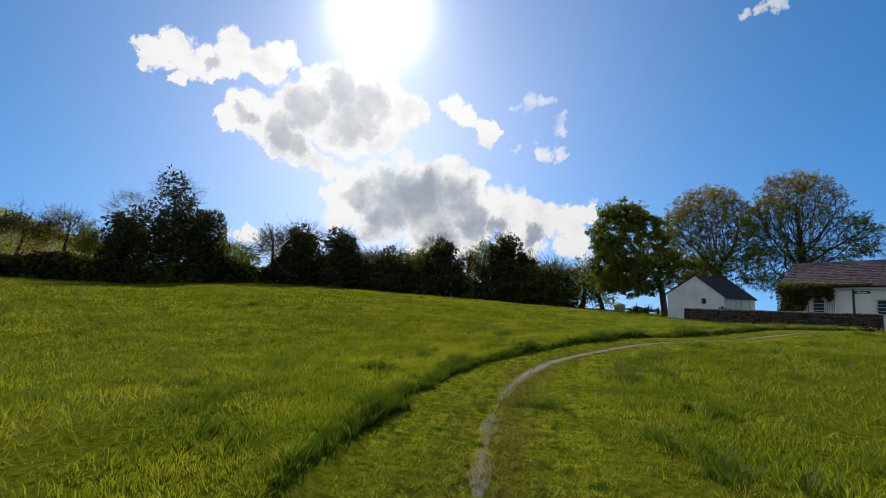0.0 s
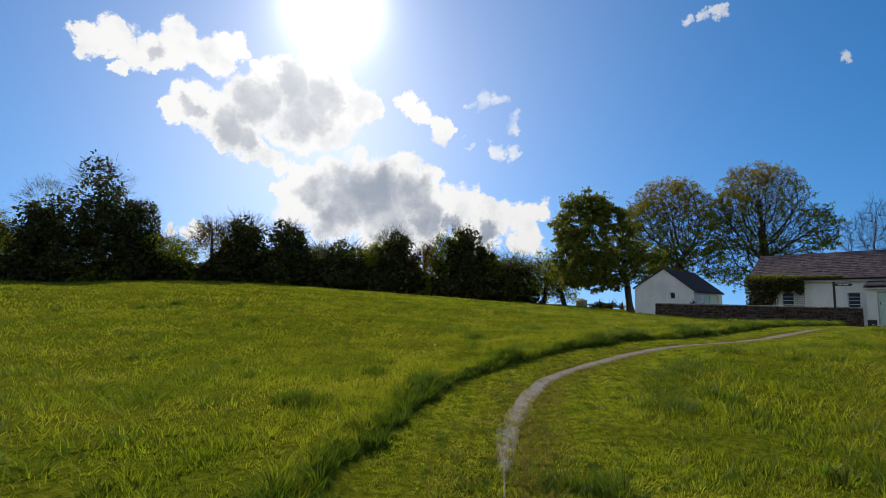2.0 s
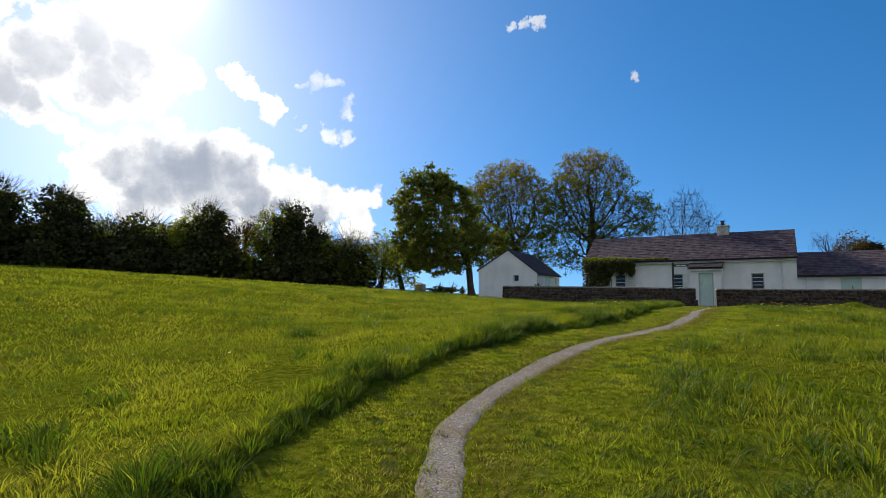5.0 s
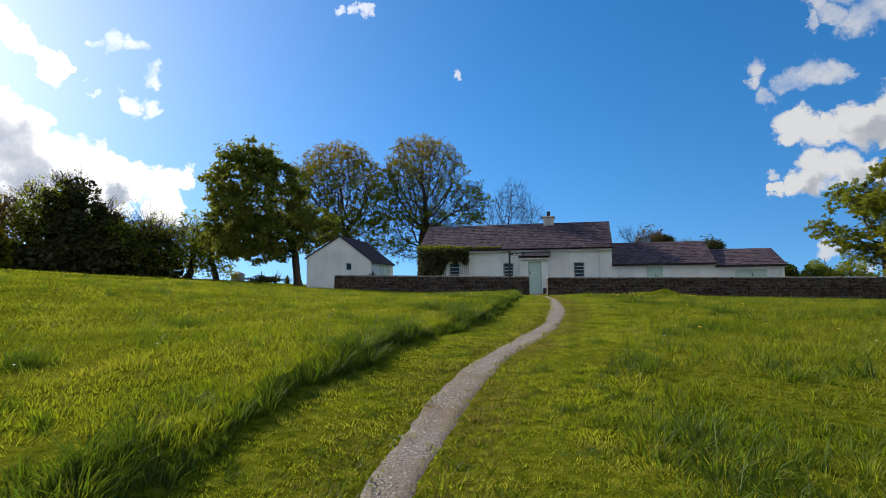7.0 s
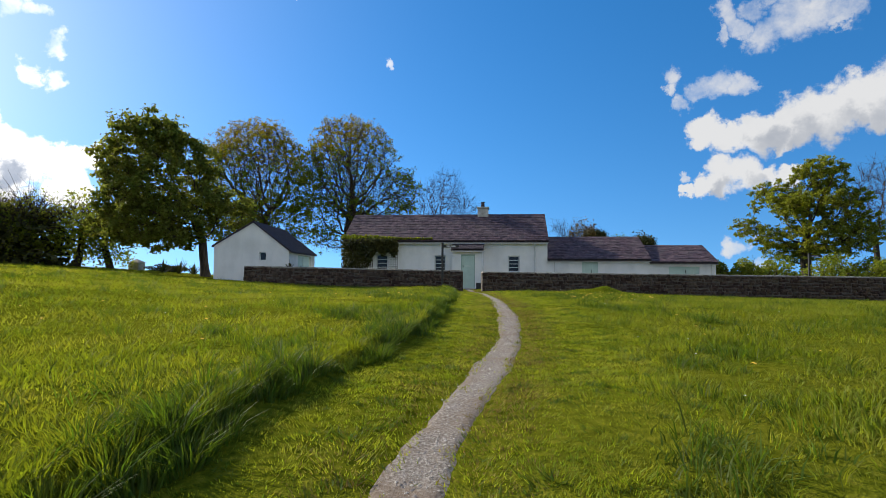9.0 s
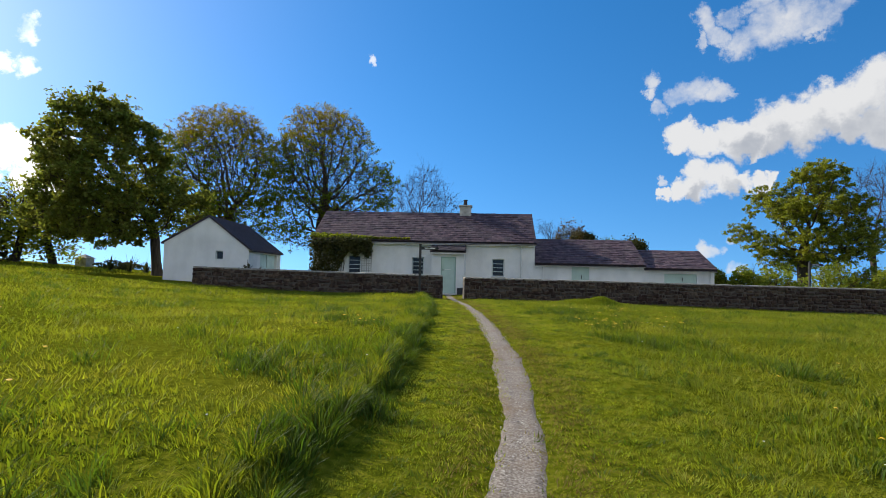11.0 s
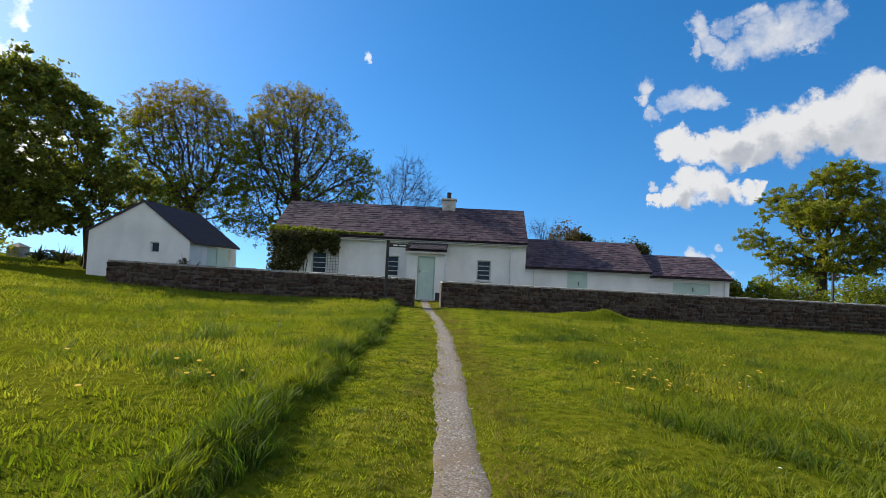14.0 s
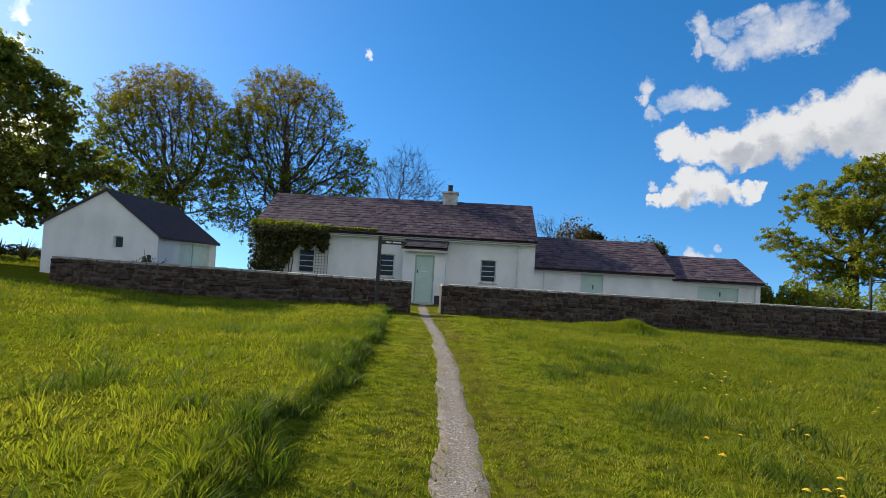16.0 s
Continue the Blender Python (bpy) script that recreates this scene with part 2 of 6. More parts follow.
    if through_light:
        tr = nt.nodes.new("ShaderNodeBsdfTranslucent")
        hs = nt.nodes.new("ShaderNodeHueSaturation")
        hs.inputs["Value"].default_value, hs.inputs["Saturation"].default_value = through_light[1], 1.1
        link(colour, hs.inputs["Color"])
        link(hs.outputs[0], tr.inputs["Color"])
        mix = nt.nodes.new("ShaderNodeMixShader")
        mix.inputs[0].default_value = through_light[0]
        link(bsdf.outputs[0], mix.inputs[1])
        link(tr.outputs[0], mix.inputs[2])
        link(mix.outputs[0], nt.nodes["Material Output"].inputs["Surface"])
    return m


def glass_material():
    m = bpy.data.materials.new("window_glass")
    m.use_nodes = True
    b = m.node_tree.nodes["Principled BSDF"]
    b.inputs["Base Color"].default_value = (0.03, 0.035, 0.045, 1)
    b.inputs["Roughness"].default_value = 0.12
    b.inputs["Specular IOR Level"].default_value = 0.3
    return m


LIME = material("limewash", [(0.70, 0.71, 0.70), (0.80, 0.81, 0.80), (0.84, 0.84, 0.82)], 1.2, 8, 0.9, 0.35, 16, stain=(0.58, 0.60, 0.57, 0.35), stain_scale=1.1, stretch=(1, 1, 0.5))
SLATE = material("roof_slate", [(0.050, 0.032, 0.040), (0.082, 0.052, 0.062), (0.12, 0.085, 0.092)], 5, 6, 0.7, 0.15, 30, vary=0.42, stain=(0.16, 0.14, 0.125, 0.3), stain_scale=1.5, coords="World", specular=0.25)
SLATE_FAR = material("roof_slate_course", [(0.050, 0.032, 0.040), (0.082, 0.052, 0.062), (0.12, 0.085, 0.092)], 5, 6, 0.7, 0.15, 30, island=0.42, stain=(0.16, 0.14, 0.125, 0.3), stain_scale=1.5, coords="World", specular=0.25)
RIDGE = material("ridge_tile", [(0.045, 0.038, 0.044), (0.075, 0.062, 0.070)], 6, 5, 0.8, 0.2, 30, specular=0.12)
STONE = material("field_stone", [(0.024, 0.015, 0.012), (0.052, 0.033, 0.025), (0.112, 0.075, 0.057)], 7, 8, 0.92, 0.7, 22, vary=0.4, stain=(0.15, 0.135, 0.115, 0.28), stain_scale=2.2, coords="World", specular=0.2)
STONE_FAR = material("field_stone_far", [(0.024, 0.015, 0.012), (0.052, 0.033, 0.025), (0.112, 0.075, 0.057)], 7, 8, 0.92, 0.7, 22, island=0.4, stain=(0.15, 0.135, 0.115, 0.28), stain_scale=2.2, coords="World", specular=0.2)
MORTAR = material("old_mortar", [(0.05, 0.042, 0.035), (0.13, 0.112, 0.095)], 5, 8, 0.95, 0.6, 40)
COPING = material("wall_coping", [(0.22, 0.20, 0.17), (0.38, 0.36, 0.32)], 6, 8, 0.93, 0.6, 30, stain=(0.5, 0.49, 0.45, 0.5), stain_scale=4)
MINT = material("mint_paint", [(0.47, 0.62, 0.56), (0.53, 0.68, 0.61)], 2.5, 6, 0.5, 0.1, 30, stain=(0.38, 0.50, 0.44, 0.35), stain_scale=2)
MINT_DARK = material("mint_frame_paint", [(0.30, 0.44, 0.37), (0.36, 0.50, 0.42)], 3, 6, 0.55, 0.1, 30)
FRAME = material("window_paint", [(0.52, 0.58, 0.56), (0.62, 0.66, 0.63)], 4, 5, 0.5, 0.1, 30)
GLASS = glass_material()
LATTICE = material("weathered_lattice", [(0.22, 0.21, 0.19), (0.34, 0.33, 0.30)], 9, 6, 0.85, 0.3, 40)
TAR = material("tarred_plinth", [(0.02, 0.022, 0.028), (0.04, 0.042, 0.05)], 4, 5, 0.7, 0.2, 30)
IRON = material("black_iron", [(0.012, 0.012, 0.013), (0.03, 0.028, 0.027)], 8, 5, 0.5, 0.15, 60)
PIPE = material("painted_pipe", [(0.60, 0.62, 0.61), (0.72, 0.73, 0.72)], 6, 5, 0.5, 0.1, 40)
LETTER = material("sign_lettering", [(0.78, 0.78, 0.74), (0.84, 0.84, 0.8)], 8, 4, 0.6, 0)
POT = material("chimney_pot", [(0.03, 0.025, 0.025), (0.06, 0.05, 0.05)], 8, 5, 0.8, 0.2, 40)
CEMENT = material("weathered_render", [(0.45, 0.44, 0.40), (0.62, 0.61, 0.57)], 5, 8, 0.93, 0.5, 25, stain=(0.22, 0.21, 0.19, 0.6), stain_scale=3)
BARK = material("bark", [(0.028, 0.021, 0.016), (0.055, 0.042, 0.031), (0.095, 0.074, 0.056)], 3, 8, 0.95, 0.8, 12, stretch=(3, 3, 0.6))
TWIG = material("twigs", [(0.05, 0.036, 0.026), (0.09, 0.066, 0.045)], 2, 4, 0.95, 0, specular=0.1)
LEAF = material("fresh_leaf", [(0.085, 0.115, 0.013), (0.145, 0.165, 0.02)], 0.6, 4, 0.6, 0, island=0.4, through_light=(0.5, 1.7), specular=0.08)
BUD = material("opening_leaf", [(0.17, 0.13, 0.014), (0.29, 0.22, 0.026)], 0.6, 4, 0.6, 0, island=0.35, through_light=(0.5, 1.6), specular=0.06)
CHESTNUT_LEAF = material("chestnut_leaf", [(0.105, 0.125, 0.022), (0.20, 0.20, 0.038)], 0.5, 4, 0.6, 0, island=0.4, through_light=(0.5, 1.6), specular=0.12)
OLIVE_LEAF = material("olive_leaf", [(0.155, 0.175, 0.022), (0.27, 0.27, 0.036)], 0.5, 4, 0.6, 0, island=0.4, through_light=(0.45, 1.5), specular=0.12)
LIGHT_LEAF = material("spring_leaf", [(0.15, 0.18, 0.025), (0.23, 0.235, 0.035)], 0.5, 4, 0.6, 0, island=0.35, through_light=(0.55, 1.7), specular=0.15)
IVY = material("ivy_leaf", [(0.044, 0.050, 0.017), (0.095, 0.092, 0.030)], 0.8, 4, 0.6, 0, island=0.4, through_light=(0.25, 1.4), specular=0.15)
RED_LEAF = material("russet_leaf", [(0.10, 0.06, 0.02), (0.16, 0.12, 0.03)], 0.8, 4, 0.5, 0, island=0.35, through_light=(0.35, 1.3))
GRASS = material("meadow_grass", [(0.13, 0.165, 0.019), (0.205, 0.22, 0.027), (0.27, 0.26, 0.038)], 0.5, 8, 0.65, 0, island=0.3, stain=(0.09, 0.13, 0.014, 0.65), stain_scale=1.3, through_light=(0.5, 1.6), specular=0.12, coords="World")
# coarse dark grass; also the colour for shade at the edge foot and between tufts
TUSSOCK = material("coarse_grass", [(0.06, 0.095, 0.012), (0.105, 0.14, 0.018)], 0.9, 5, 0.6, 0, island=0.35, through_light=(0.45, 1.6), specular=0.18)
MOWN = material("mown_grass", [(0.17, 0.21, 0.024), (0.25, 0.27, 0.033), (0.31, 0.29, 0.05)], 1.6, 8, 0.7, 0, island=0.35, stain=(0.12, 0.165, 0.02, 0.5), stain_scale=3.5, through_light=(0.5, 1.6), specular=0.08, coords="World")
DRY = material("worn_grass", [(0.15, 0.115, 0.035), (0.25, 0.19, 0.06)], 2.5, 6, 0.8, 0, island=0.4, through_light=(0.4, 1.4), specular=0.05, coords="World")
SOIL = material("turf", [(0.045, 0.058, 0.004), (0.105, 0.118, 0.007), (0.175, 0.170, 0.016)], 13, 10, 0.95, 0.9, 60, stain=(0.15, 0.145, 0.012, 0.45), stain_scale=0.25, specular=0.0)
GRAVEL = material("gravel_path", [(0.12, 0.095, 0.075), (0.25, 0.21, 0.17), (0.42, 0.37, 0.315)], 60, 10, 0.97, 0.5, 110, specular=0.1, stain=(0.21, 0.145, 0.092, 0.7), stain_scale=2.4)
PEBBLE = material("pebble", [(0.20, 0.17, 0.14), (0.40, 0.355, 0.31)], 20, 4, 0.9, 0.2, 80, island=0.6)
PETAL = material("dandelion_petal", [(0.80, 0.44, 0.0), (0.88, 0.55, 0.005)], 20, 3, 0.6, 0)
WHITE_PETAL = material("daisy_petal", [(0.75, 0.75, 0.70), (0.82, 0.82, 0.78)], 20, 3, 0.6, 0)
HILL = material("far_pasture", [(0.085, 0.14, 0.02), (0.13, 0.18, 0.03)], 0.03, 8, 0.95, 0.3, 0.5)


# ---- mesh helpers ----
def part(name, bm, mat, parent=None, label=""):
    mesh = bpy.data.meshes.new(name)
    bm.normal_update()
    bm.to_mesh(mesh)
    bm.free()
    mesh.materials.append(mat)
    ob = new(name, mesh)
    ob.parent = parent
    return tagged(ob, label)


def thing(name, label, category, group="", at=(0, 0, 0), turn=0.0):
    ob = new(name)
    ob.empty_display_size = 0.1
    ob.location, ob.rotation_euler = at, (0, 0, radians(turn))
    return tagged(ob, label, category, group)


def box(bm, x0, x1, y0, y1, z0, z1, bevel=0.0):
    made = bmesh.ops.create_cube(bm, size=1.0, matrix=Matrix.Translation(((x0 + x1) / 2, (y0 + y1) / 2, (z0 + z1) / 2)) @ Matrix.Diagonal((x1 - x0, y1 - y0, z1 - z0, 1)))
    if bevel:
        edges = {e for v in made["verts"] for e in v.link_edges}
        bmesh.ops.bevel(bm, geom=list(edges), offset=bevel, segments=1, affect="EDGES")
    return bm


def boxes(*dims, bevel=0.0):
    bm = bmesh.new()
    for d in dims:
        box(bm, *d, bevel=bevel)
    return bm


def tube(bm, points, radii, sides=6):
    """A tapered tube along points."""
    rings = []
    for i, (p, r) in enumerate(zip(points, radii)):
        a, b = points[max(0, i - 1)], points[min(len(points) - 1, i + 1)]
        q = (Vector(b) - Vector(a)).to_track_quat("Z", "Y")
        rings.append([bm.verts.new(Vector(p) + q @ Vector((r * math.cos(k * math.tau / sides), r * math.sin(k * math.tau / sides), 0))) for k in range(sides)])
    for a, b in zip(rings, rings[1:]):
        for k in range(sides):
            bm.faces.new((a[k], a[(k + 1) % sides], b[(k + 1) % sides], b[k]))
    bm.faces.new(rings[-1])
    bm.faces.new(rings[0][::-1])
    return bm


def raw_mesh(name, verts, faces_per, mat, parent=None, label=""):
    """A mesh of many alike loose pieces; verts (n, k, 3); faces_per: index tuples inside one piece."""
    n, k = verts.shape[:2]
    mesh = bpy.data.meshes.new(name)
    mesh.vertices.add(n * k)
    mesh.vertices.foreach_set("co", np.ascontiguousarray(verts, dtype=np.float32).ravel())
    base = (np.arange(n) * k)[:, None]
    loops = np.concatenate([np.array(f) for f in faces_per])
    sizes = np.array([len(f) for f in faces_per])
    mesh.loops.add(n * len(loops))
    mesh.loops.foreach_set("vertex_index", (base + loops[None]).astype(np.int32).ravel())
    mesh.polygons.add(n * len(sizes))
    starts = np.concatenate([[0], np.cumsum(sizes)[:-1]])
    mesh.polygons.foreach_set("loop_start", ((np.arange(n) * len(loops))[:, None] + starts[None]).astype(np.int32).ravel())
    mesh.update(calc_edges=True)
    mesh.validate()
    mesh.materials.append(mat)
    ob = new(name, mesh)
    ob.parent = parent
    return tagged(ob, label)


rng = np.random.default_rng(7)


def leaf_mesh(name, centres, size, mat, parent=None, label="", droop=0.0, spread=0.35):
    """Pointed leaves, bent along the middle, one for each centre."""
    n = len(centres)
    a = rng.normal(size=(n, 3))
    a[:, 2] = a[:, 2] * 0.6 - droop
    a /= np.linalg.norm(a, axis=1)[:, None]
    b = np.cross(a, rng.normal(size=(n, 3)))
    b /= np.linalg.norm(b, axis=1)[:, None]
    s = (size * rng.uniform(1 - spread, 1 + spread, n))[:, None]
    c = np.cross(a, b)
    verts = np.stack([centres - a * s * 0.5, centres + b * s * 0.34 + c * s * 0.1, centres + a * s * 0.5, centres - b * s * 0.34 + c * s * 0.1], axis=1)
    return raw_mesh(name, verts, [(0, 1, 2), (0, 2, 3)], mat, parent, label)


# ---- ground ----
PROFILE = ((-60, -0.6), (-38, -0.5), (-30, 0.0), (-22, 0.22), (-14, 0.15), (-6, 0.02), (0, -0.02), (12, -0.3), (60, -5), (200, -20), (3500, -420))
SLOPE = ((-60, 0.09), (-30, 0.082), (0, 0.058), (30, 0.05), (60, 0.04))
LINE = ((14.5, -47.8), (12.5, -46.2), (10, -44.2), (7, -41.7), (4.7, -39.4), (3.1, -37.4), (2.15, -35.7), (1.85, -34.2), (1.87, -32.5),
        (2.0, -31), (2.2, -29.4), (2.42, -27.5), (2.46, -25.5), (2.4, -23.4), (2.28, -21.3), (2.17, -19), (2.0, -16.5), (1.75, -13.8),
        (1.35, -10.5), (1.0, -7.3), (0.6, -3.5), (0.45, -1.3))


def eased(v, table):
    out = np.full_like(v, table[0][1], dtype=float)
    for (a, p), (b, q) in zip(table, table[1:]):
        k = np.clip((v - a) / (b - a), 0, 1)
        k = k * k * (3 - 2 * k)
        out = np.where(v > a, p + (q - p) * k, out)
    return out


def ground_z(x, y):
    x, y = np.asarray(x, dtype=float), np.asarray(y, dtype=float)
    u = np.clip(-1.5 - x, 0, 60)
    z = eased(y, PROFILE) + eased(y, SLOPE) * (u - 4 * (1 - np.exp(-u / 4)))
    near_wall = np.exp(-((y + 9.3 - 0.212 * (x + 9.76)) / 2.5) ** 2) * np.clip((0.5 - x) / 2, 0, 1)
    z = z - 1.35 * (u / 60) ** 2 * np.clip((-y - 4) / 28, 0, 1)
    return z - 0.024 * (np.clip(x, 3.5, 60) - 3.5) + 0.09 * near_wall


def gz(x, y):
    return float(ground_z(x, y))


def smooth_line(points, step=0.12):
    pts = np.array(points, dtype=float)
    out = []
    for i in range(len(pts) - 1):
        p0, p1, p2, p3 = pts[max(0, i - 1)], pts[i], pts[i + 1], pts[min(len(pts) - 1, i + 2)]
        n = max(2, int(np.linalg.norm(p2 - p1) / step))
        t = (np.arange(n) / n)[:, None]
        out.append(0.5 * (2 * p1 + (p2 - p0) * t + (2 * p0 - 5 * p1 + 4 * p2 - p3) * t ** 2 + (3 * p1 - p0 - 3 * p2 + p3) * t ** 3))
    return np.concatenate(out + [pts[-1:]])


TRACK = smooth_line(LINE)


def off_track(x, y):
    """Signed distance to the middle of the footpath, positive on its east side."""
    best, side = np.full(x.shape, 1e9), np.ones(x.shape)
    seg = TRACK[::4]
    for a, b in zip(seg, seg[1:]):
        d = b - a
        t = np.clip(((x - a[0]) * d[0] + (y - a[1]) * d[1]) / (d @ d), 0, 1)
        dx, dy = x - a[0] - t * d[0], y - a[1] - t * d[1]
        r = np.hypot(dx, dy)
        near = r < best
        best = np.where(near, r, best)
        side = np.where(near, np.where(dx * d[1] - dy * d[0] > 0, 1.0, -1.0), side)
    return best * side


def bank(d):
    """The turf that stands above the mown strip on its west side."""
    up, down = np.clip((-d - 1.08) / 0.3, 0, 1), np.clip((-d - 2.0) / 5.0, 0, 1)
    return 0.11 * up * up * (3 - 2 * up) * (1 - down * down * (3 - 2 * down))


def wavy(x, y, s, seed=0.0):
    """Cheap smooth noise in -1..1."""
    return (np.sin(x * s + 1.7 * np.sin(y * s * 0.83 + seed)) + np.sin(y * s * 1.13 + 1.3 * np.sin(x * s * 0.71 + 2 + seed)) + 0.6 * np.sin((x + y) * s * 2.3 + seed * 2)) / 2.6


def wall_side(x, y):
    """True on the field's side of the stone wall."""
    return y < -9.55 + (x + 9.76) * 0.212 - 0.06


def make_ground():
    def axis(lo, hi, step, far):
        mid = np.arange(lo, hi + step / 2, step)
        out, s, v = [], step, hi
        while v < far:
            s *= 1.22
            v += s
            out.append(v)
        low, s, v = [], step, lo
        while v > -far:
            s *= 1.22
            v -= s
            low.append(v)
        return np.array(low[::-1] + list(mid) + out)
    xs, ys = axis(-8, 11, 0.16, 3500), axis(-49, -6, 0.16, 3500)
    gx, gy = np.meshgrid(xs, ys)
    z = ground_z(gx, gy)
    bump = np.where((np.abs(gx) < 80) & (gy > -90) & (gy < 60), 1.0, 0.0)
    d = off_track(gx, gy)
    z = z + np.where((gy > -50) & wall_side(gx, gy), bank(d), 0.0)
    d = np.abs(d)
    z = z + bump * wavy(gx, gy, 1.9) * 0.03 * np.clip(d - 0.5, 0, 1) - 0.055 * np.exp(-(d / 0.40) ** 2)
    nx, ny = len(xs), len(ys)
    idx = np.arange(nx * ny).reshape(ny, nx)
    faces = np.stack([idx[:-1, :-1], idx[:-1, 1:], idx[1:, 1:], idx[1:, :-1]], axis=-1).reshape(-1, 4)
    mesh = bpy.data.meshes.new("ground")
    mesh.from_pydata(np.stack([gx, gy, z], axis=-1).reshape(-1, 3).tolist(), [], faces.tolist())
    mesh.polygons.foreach_set("use_smooth", [True] * len(mesh.polygons))
    mesh.materials.append(SOIL)
    return tagged(new("ground", mesh), "rolling grassy meadow ground running to the horizon", "ground", kind="structure")


make_ground()


def make_path():
    """The trodden gravel line, of uneven width, sunk a little in the turf."""
    pts = TRACK
    d = np.gradient(pts, axis=0)
    d /= np.linalg.norm(d, axis=1)[:, None]
    nrm = np.stack([d[:, 1], -d[:, 0]], axis=1)
    half = eased(pts[:, 1], ((-48, 0.08), (-42, 0.085), (-39.5, 0.11), (-36, 0.145), (-31, 0.17), (-24, 0.175), (-18, 0.16), (-12, 0.14), (-8, 0.20)))
    k = np.arange(len(pts))
    half = half * np.where(pts[:, 1] < -38.8, np.clip(0.55 + 0.55 * np.sin(k * 0.17) + 0.5 * np.sin(k * 0.41 + 1), 0.05, 1.3), 1.0)
    bm = bmesh.new()
    rows = []
    for i, (p, n) in enumerate(zip(pts, nrm)):
        l = half[i] * (1 + 0.14 * math.sin(k[i] * 0.23) + 0.07 * math.sin(k[i] * 0.61 + 1) + random.uniform(-0.09, 0.09))
        r = half[i] * (1 + 0.14 * math.sin(k[i] * 0.19 + 2) + 0.07 * math.sin(k[i] * 0.53 + 4) + random.uniform(-0.09, 0.09))
        row = []
        for u in (-1, -0.75, -0.35, 0, 0.35, 0.75, 1):
            s = u * (l if u < 0 else r)
            x, y = p + n * s
            z = gz(x, y) - 0.05 * math.exp(-(s / 0.40) ** 2) + random.uniform(0.012, 0.013) - (0.022 if abs(u) == 1 else 0)
            row.append(bm.verts.new((x, y, z)))
        rows.append(row)
    for a, b in zip(rows, rows[1:]):
        for i in range(6):
            bm.faces.new((a[i], a[i + 1], b[i + 1], b[i]))
    for f in bm.faces:
        f.smooth = True
    ob = part("path", bm, GRAVEL)
    tagged(ob, "narrow trodden gravel footpath worn through mown grass", "path", kind="structure")
    # loose stones
    n = 22000
    i = rng.integers(20, len(pts) - 30, n)
    s = np.clip(rng.normal(0, 0.42, n), -0.9, 0.9) * half[i]
    c = pts[i] + nrm[i] * s[:, None] + d[i] * rng.uniform(-0.08, 0.08, n)[:, None]
    r = 0.0028 + 0.008 * rng.uniform(0, 1, n) ** 4
    z = ground_z(c[:, 0], c[:, 1]) - 0.05 * np.exp(-(s / 0.40) ** 2) + 0.012
    shape = np.array([(1, 0, 0), (0, 1, 0), (-1, 0, 0), (0, -1, 0), (0, 0, 0.8)], dtype=float)
    v = shape[None] * r[:, None, None] * rng.uniform(0.7, 1.4, (n, 1, 3))
    v[..., 0] += c[:, 0][:, None]
    v[..., 1] += c[:, 1][:, None]
    v[..., 2] += z[:, None]
    st = raw_mesh("gravel", v, [(0, 1, 4), (1, 2, 4), (2, 3, 4), (3, 0, 4)], PEBBLE)
    tagged(st, "loose grey pebbles scattered on the footpath", "gravel", kind="stuff")


make_path()


# ---- field wall ----
WALL_A, WALL_B, WALL_C, WALL_D = (-9.76, -9.55), (0.52, -7.35), (1.47, -6.95), (27.5, -1.6)
brick_meshes = []


def stone_mesh(seed):
    r = random.Random(seed)
    bm = bmesh.new()
    bmesh.ops.create_cube(bm, size=1.0)
    bmesh.ops.bevel(bm, geom=bm.edges[:], offset=0.17, segments=1, affect="EDGES")
    for v in bm.verts:
        v.co += Vector((r.uniform(-0.09, 0.09), r.uniform(-0.06, 0.06), r.uniform(-0.09, 0.09)))
    mesh = bpy.data.meshes.new("stone")
    bm.to_mesh(mesh)
    bm.free()
    mesh.materials.append(STONE)
    return mesh


def field_wall(name, a, b, top_a, top_b, label):
    """Core, coping and courses; returns what the stones need."""
    a, b = Vector(a), Vector(b)
    length = (b - a).length
    turn = math.degrees(math.atan2(b.y - a.y, b.x - a.x))
    root = thing(name, label, "stone wall", at=(a.x, a.y, 0), turn=turn)
    root["kind"] = "structure"
    n = max(2, int(length / 0.5))

    def strip(y0, y1, low, high, jitter, mat, part_name, lab=""):
        bm = bmesh.new()
        rings = []
        for i in range(n + 1):
            x = length * i / n
            top = top_a + (top_b - top_a) * i / n
            p = a + (b - a) * i / n
            bottom = gz(p.x, p.y) - 0.25
            z1 = top + high + random.uniform(-jitter, jitter)
            z0 = bottom if low is None else top + low
            rings.append([bm.verts.new(c) for c in ((x, y0, z0), (x, y1, z0), (x, y1, z1), (x, y0, z1))])
        for p, q in zip(rings, rings[1:]):
            for k in range(4):
                bm.faces.new((p[k], q[k], q[(k + 1) % 4], p[(k + 1) % 4]))
        bm.faces.new(rings[0][::-1])
        bm.faces.new(rings[-1])
        bmesh.ops.recalc_face_normals(bm, faces=bm.faces[:])
        part(part_name, bm, mat, root, lab)
    strip(-0.03, 0.40, None, -0.06, 0.0, MORTAR, "core")
    return root, a, b, length, top_a, top_b


wall_west = field_wall("wall_west", WALL_A, WALL_B, 1.21, 1.05, "low dark rubble stone field wall with pale mortar coping")
wall_east = field_wall("wall_east", WALL_C, WALL_D, 1.0, 0.80, "long low dark rubble stone wall with pale mortar coping")


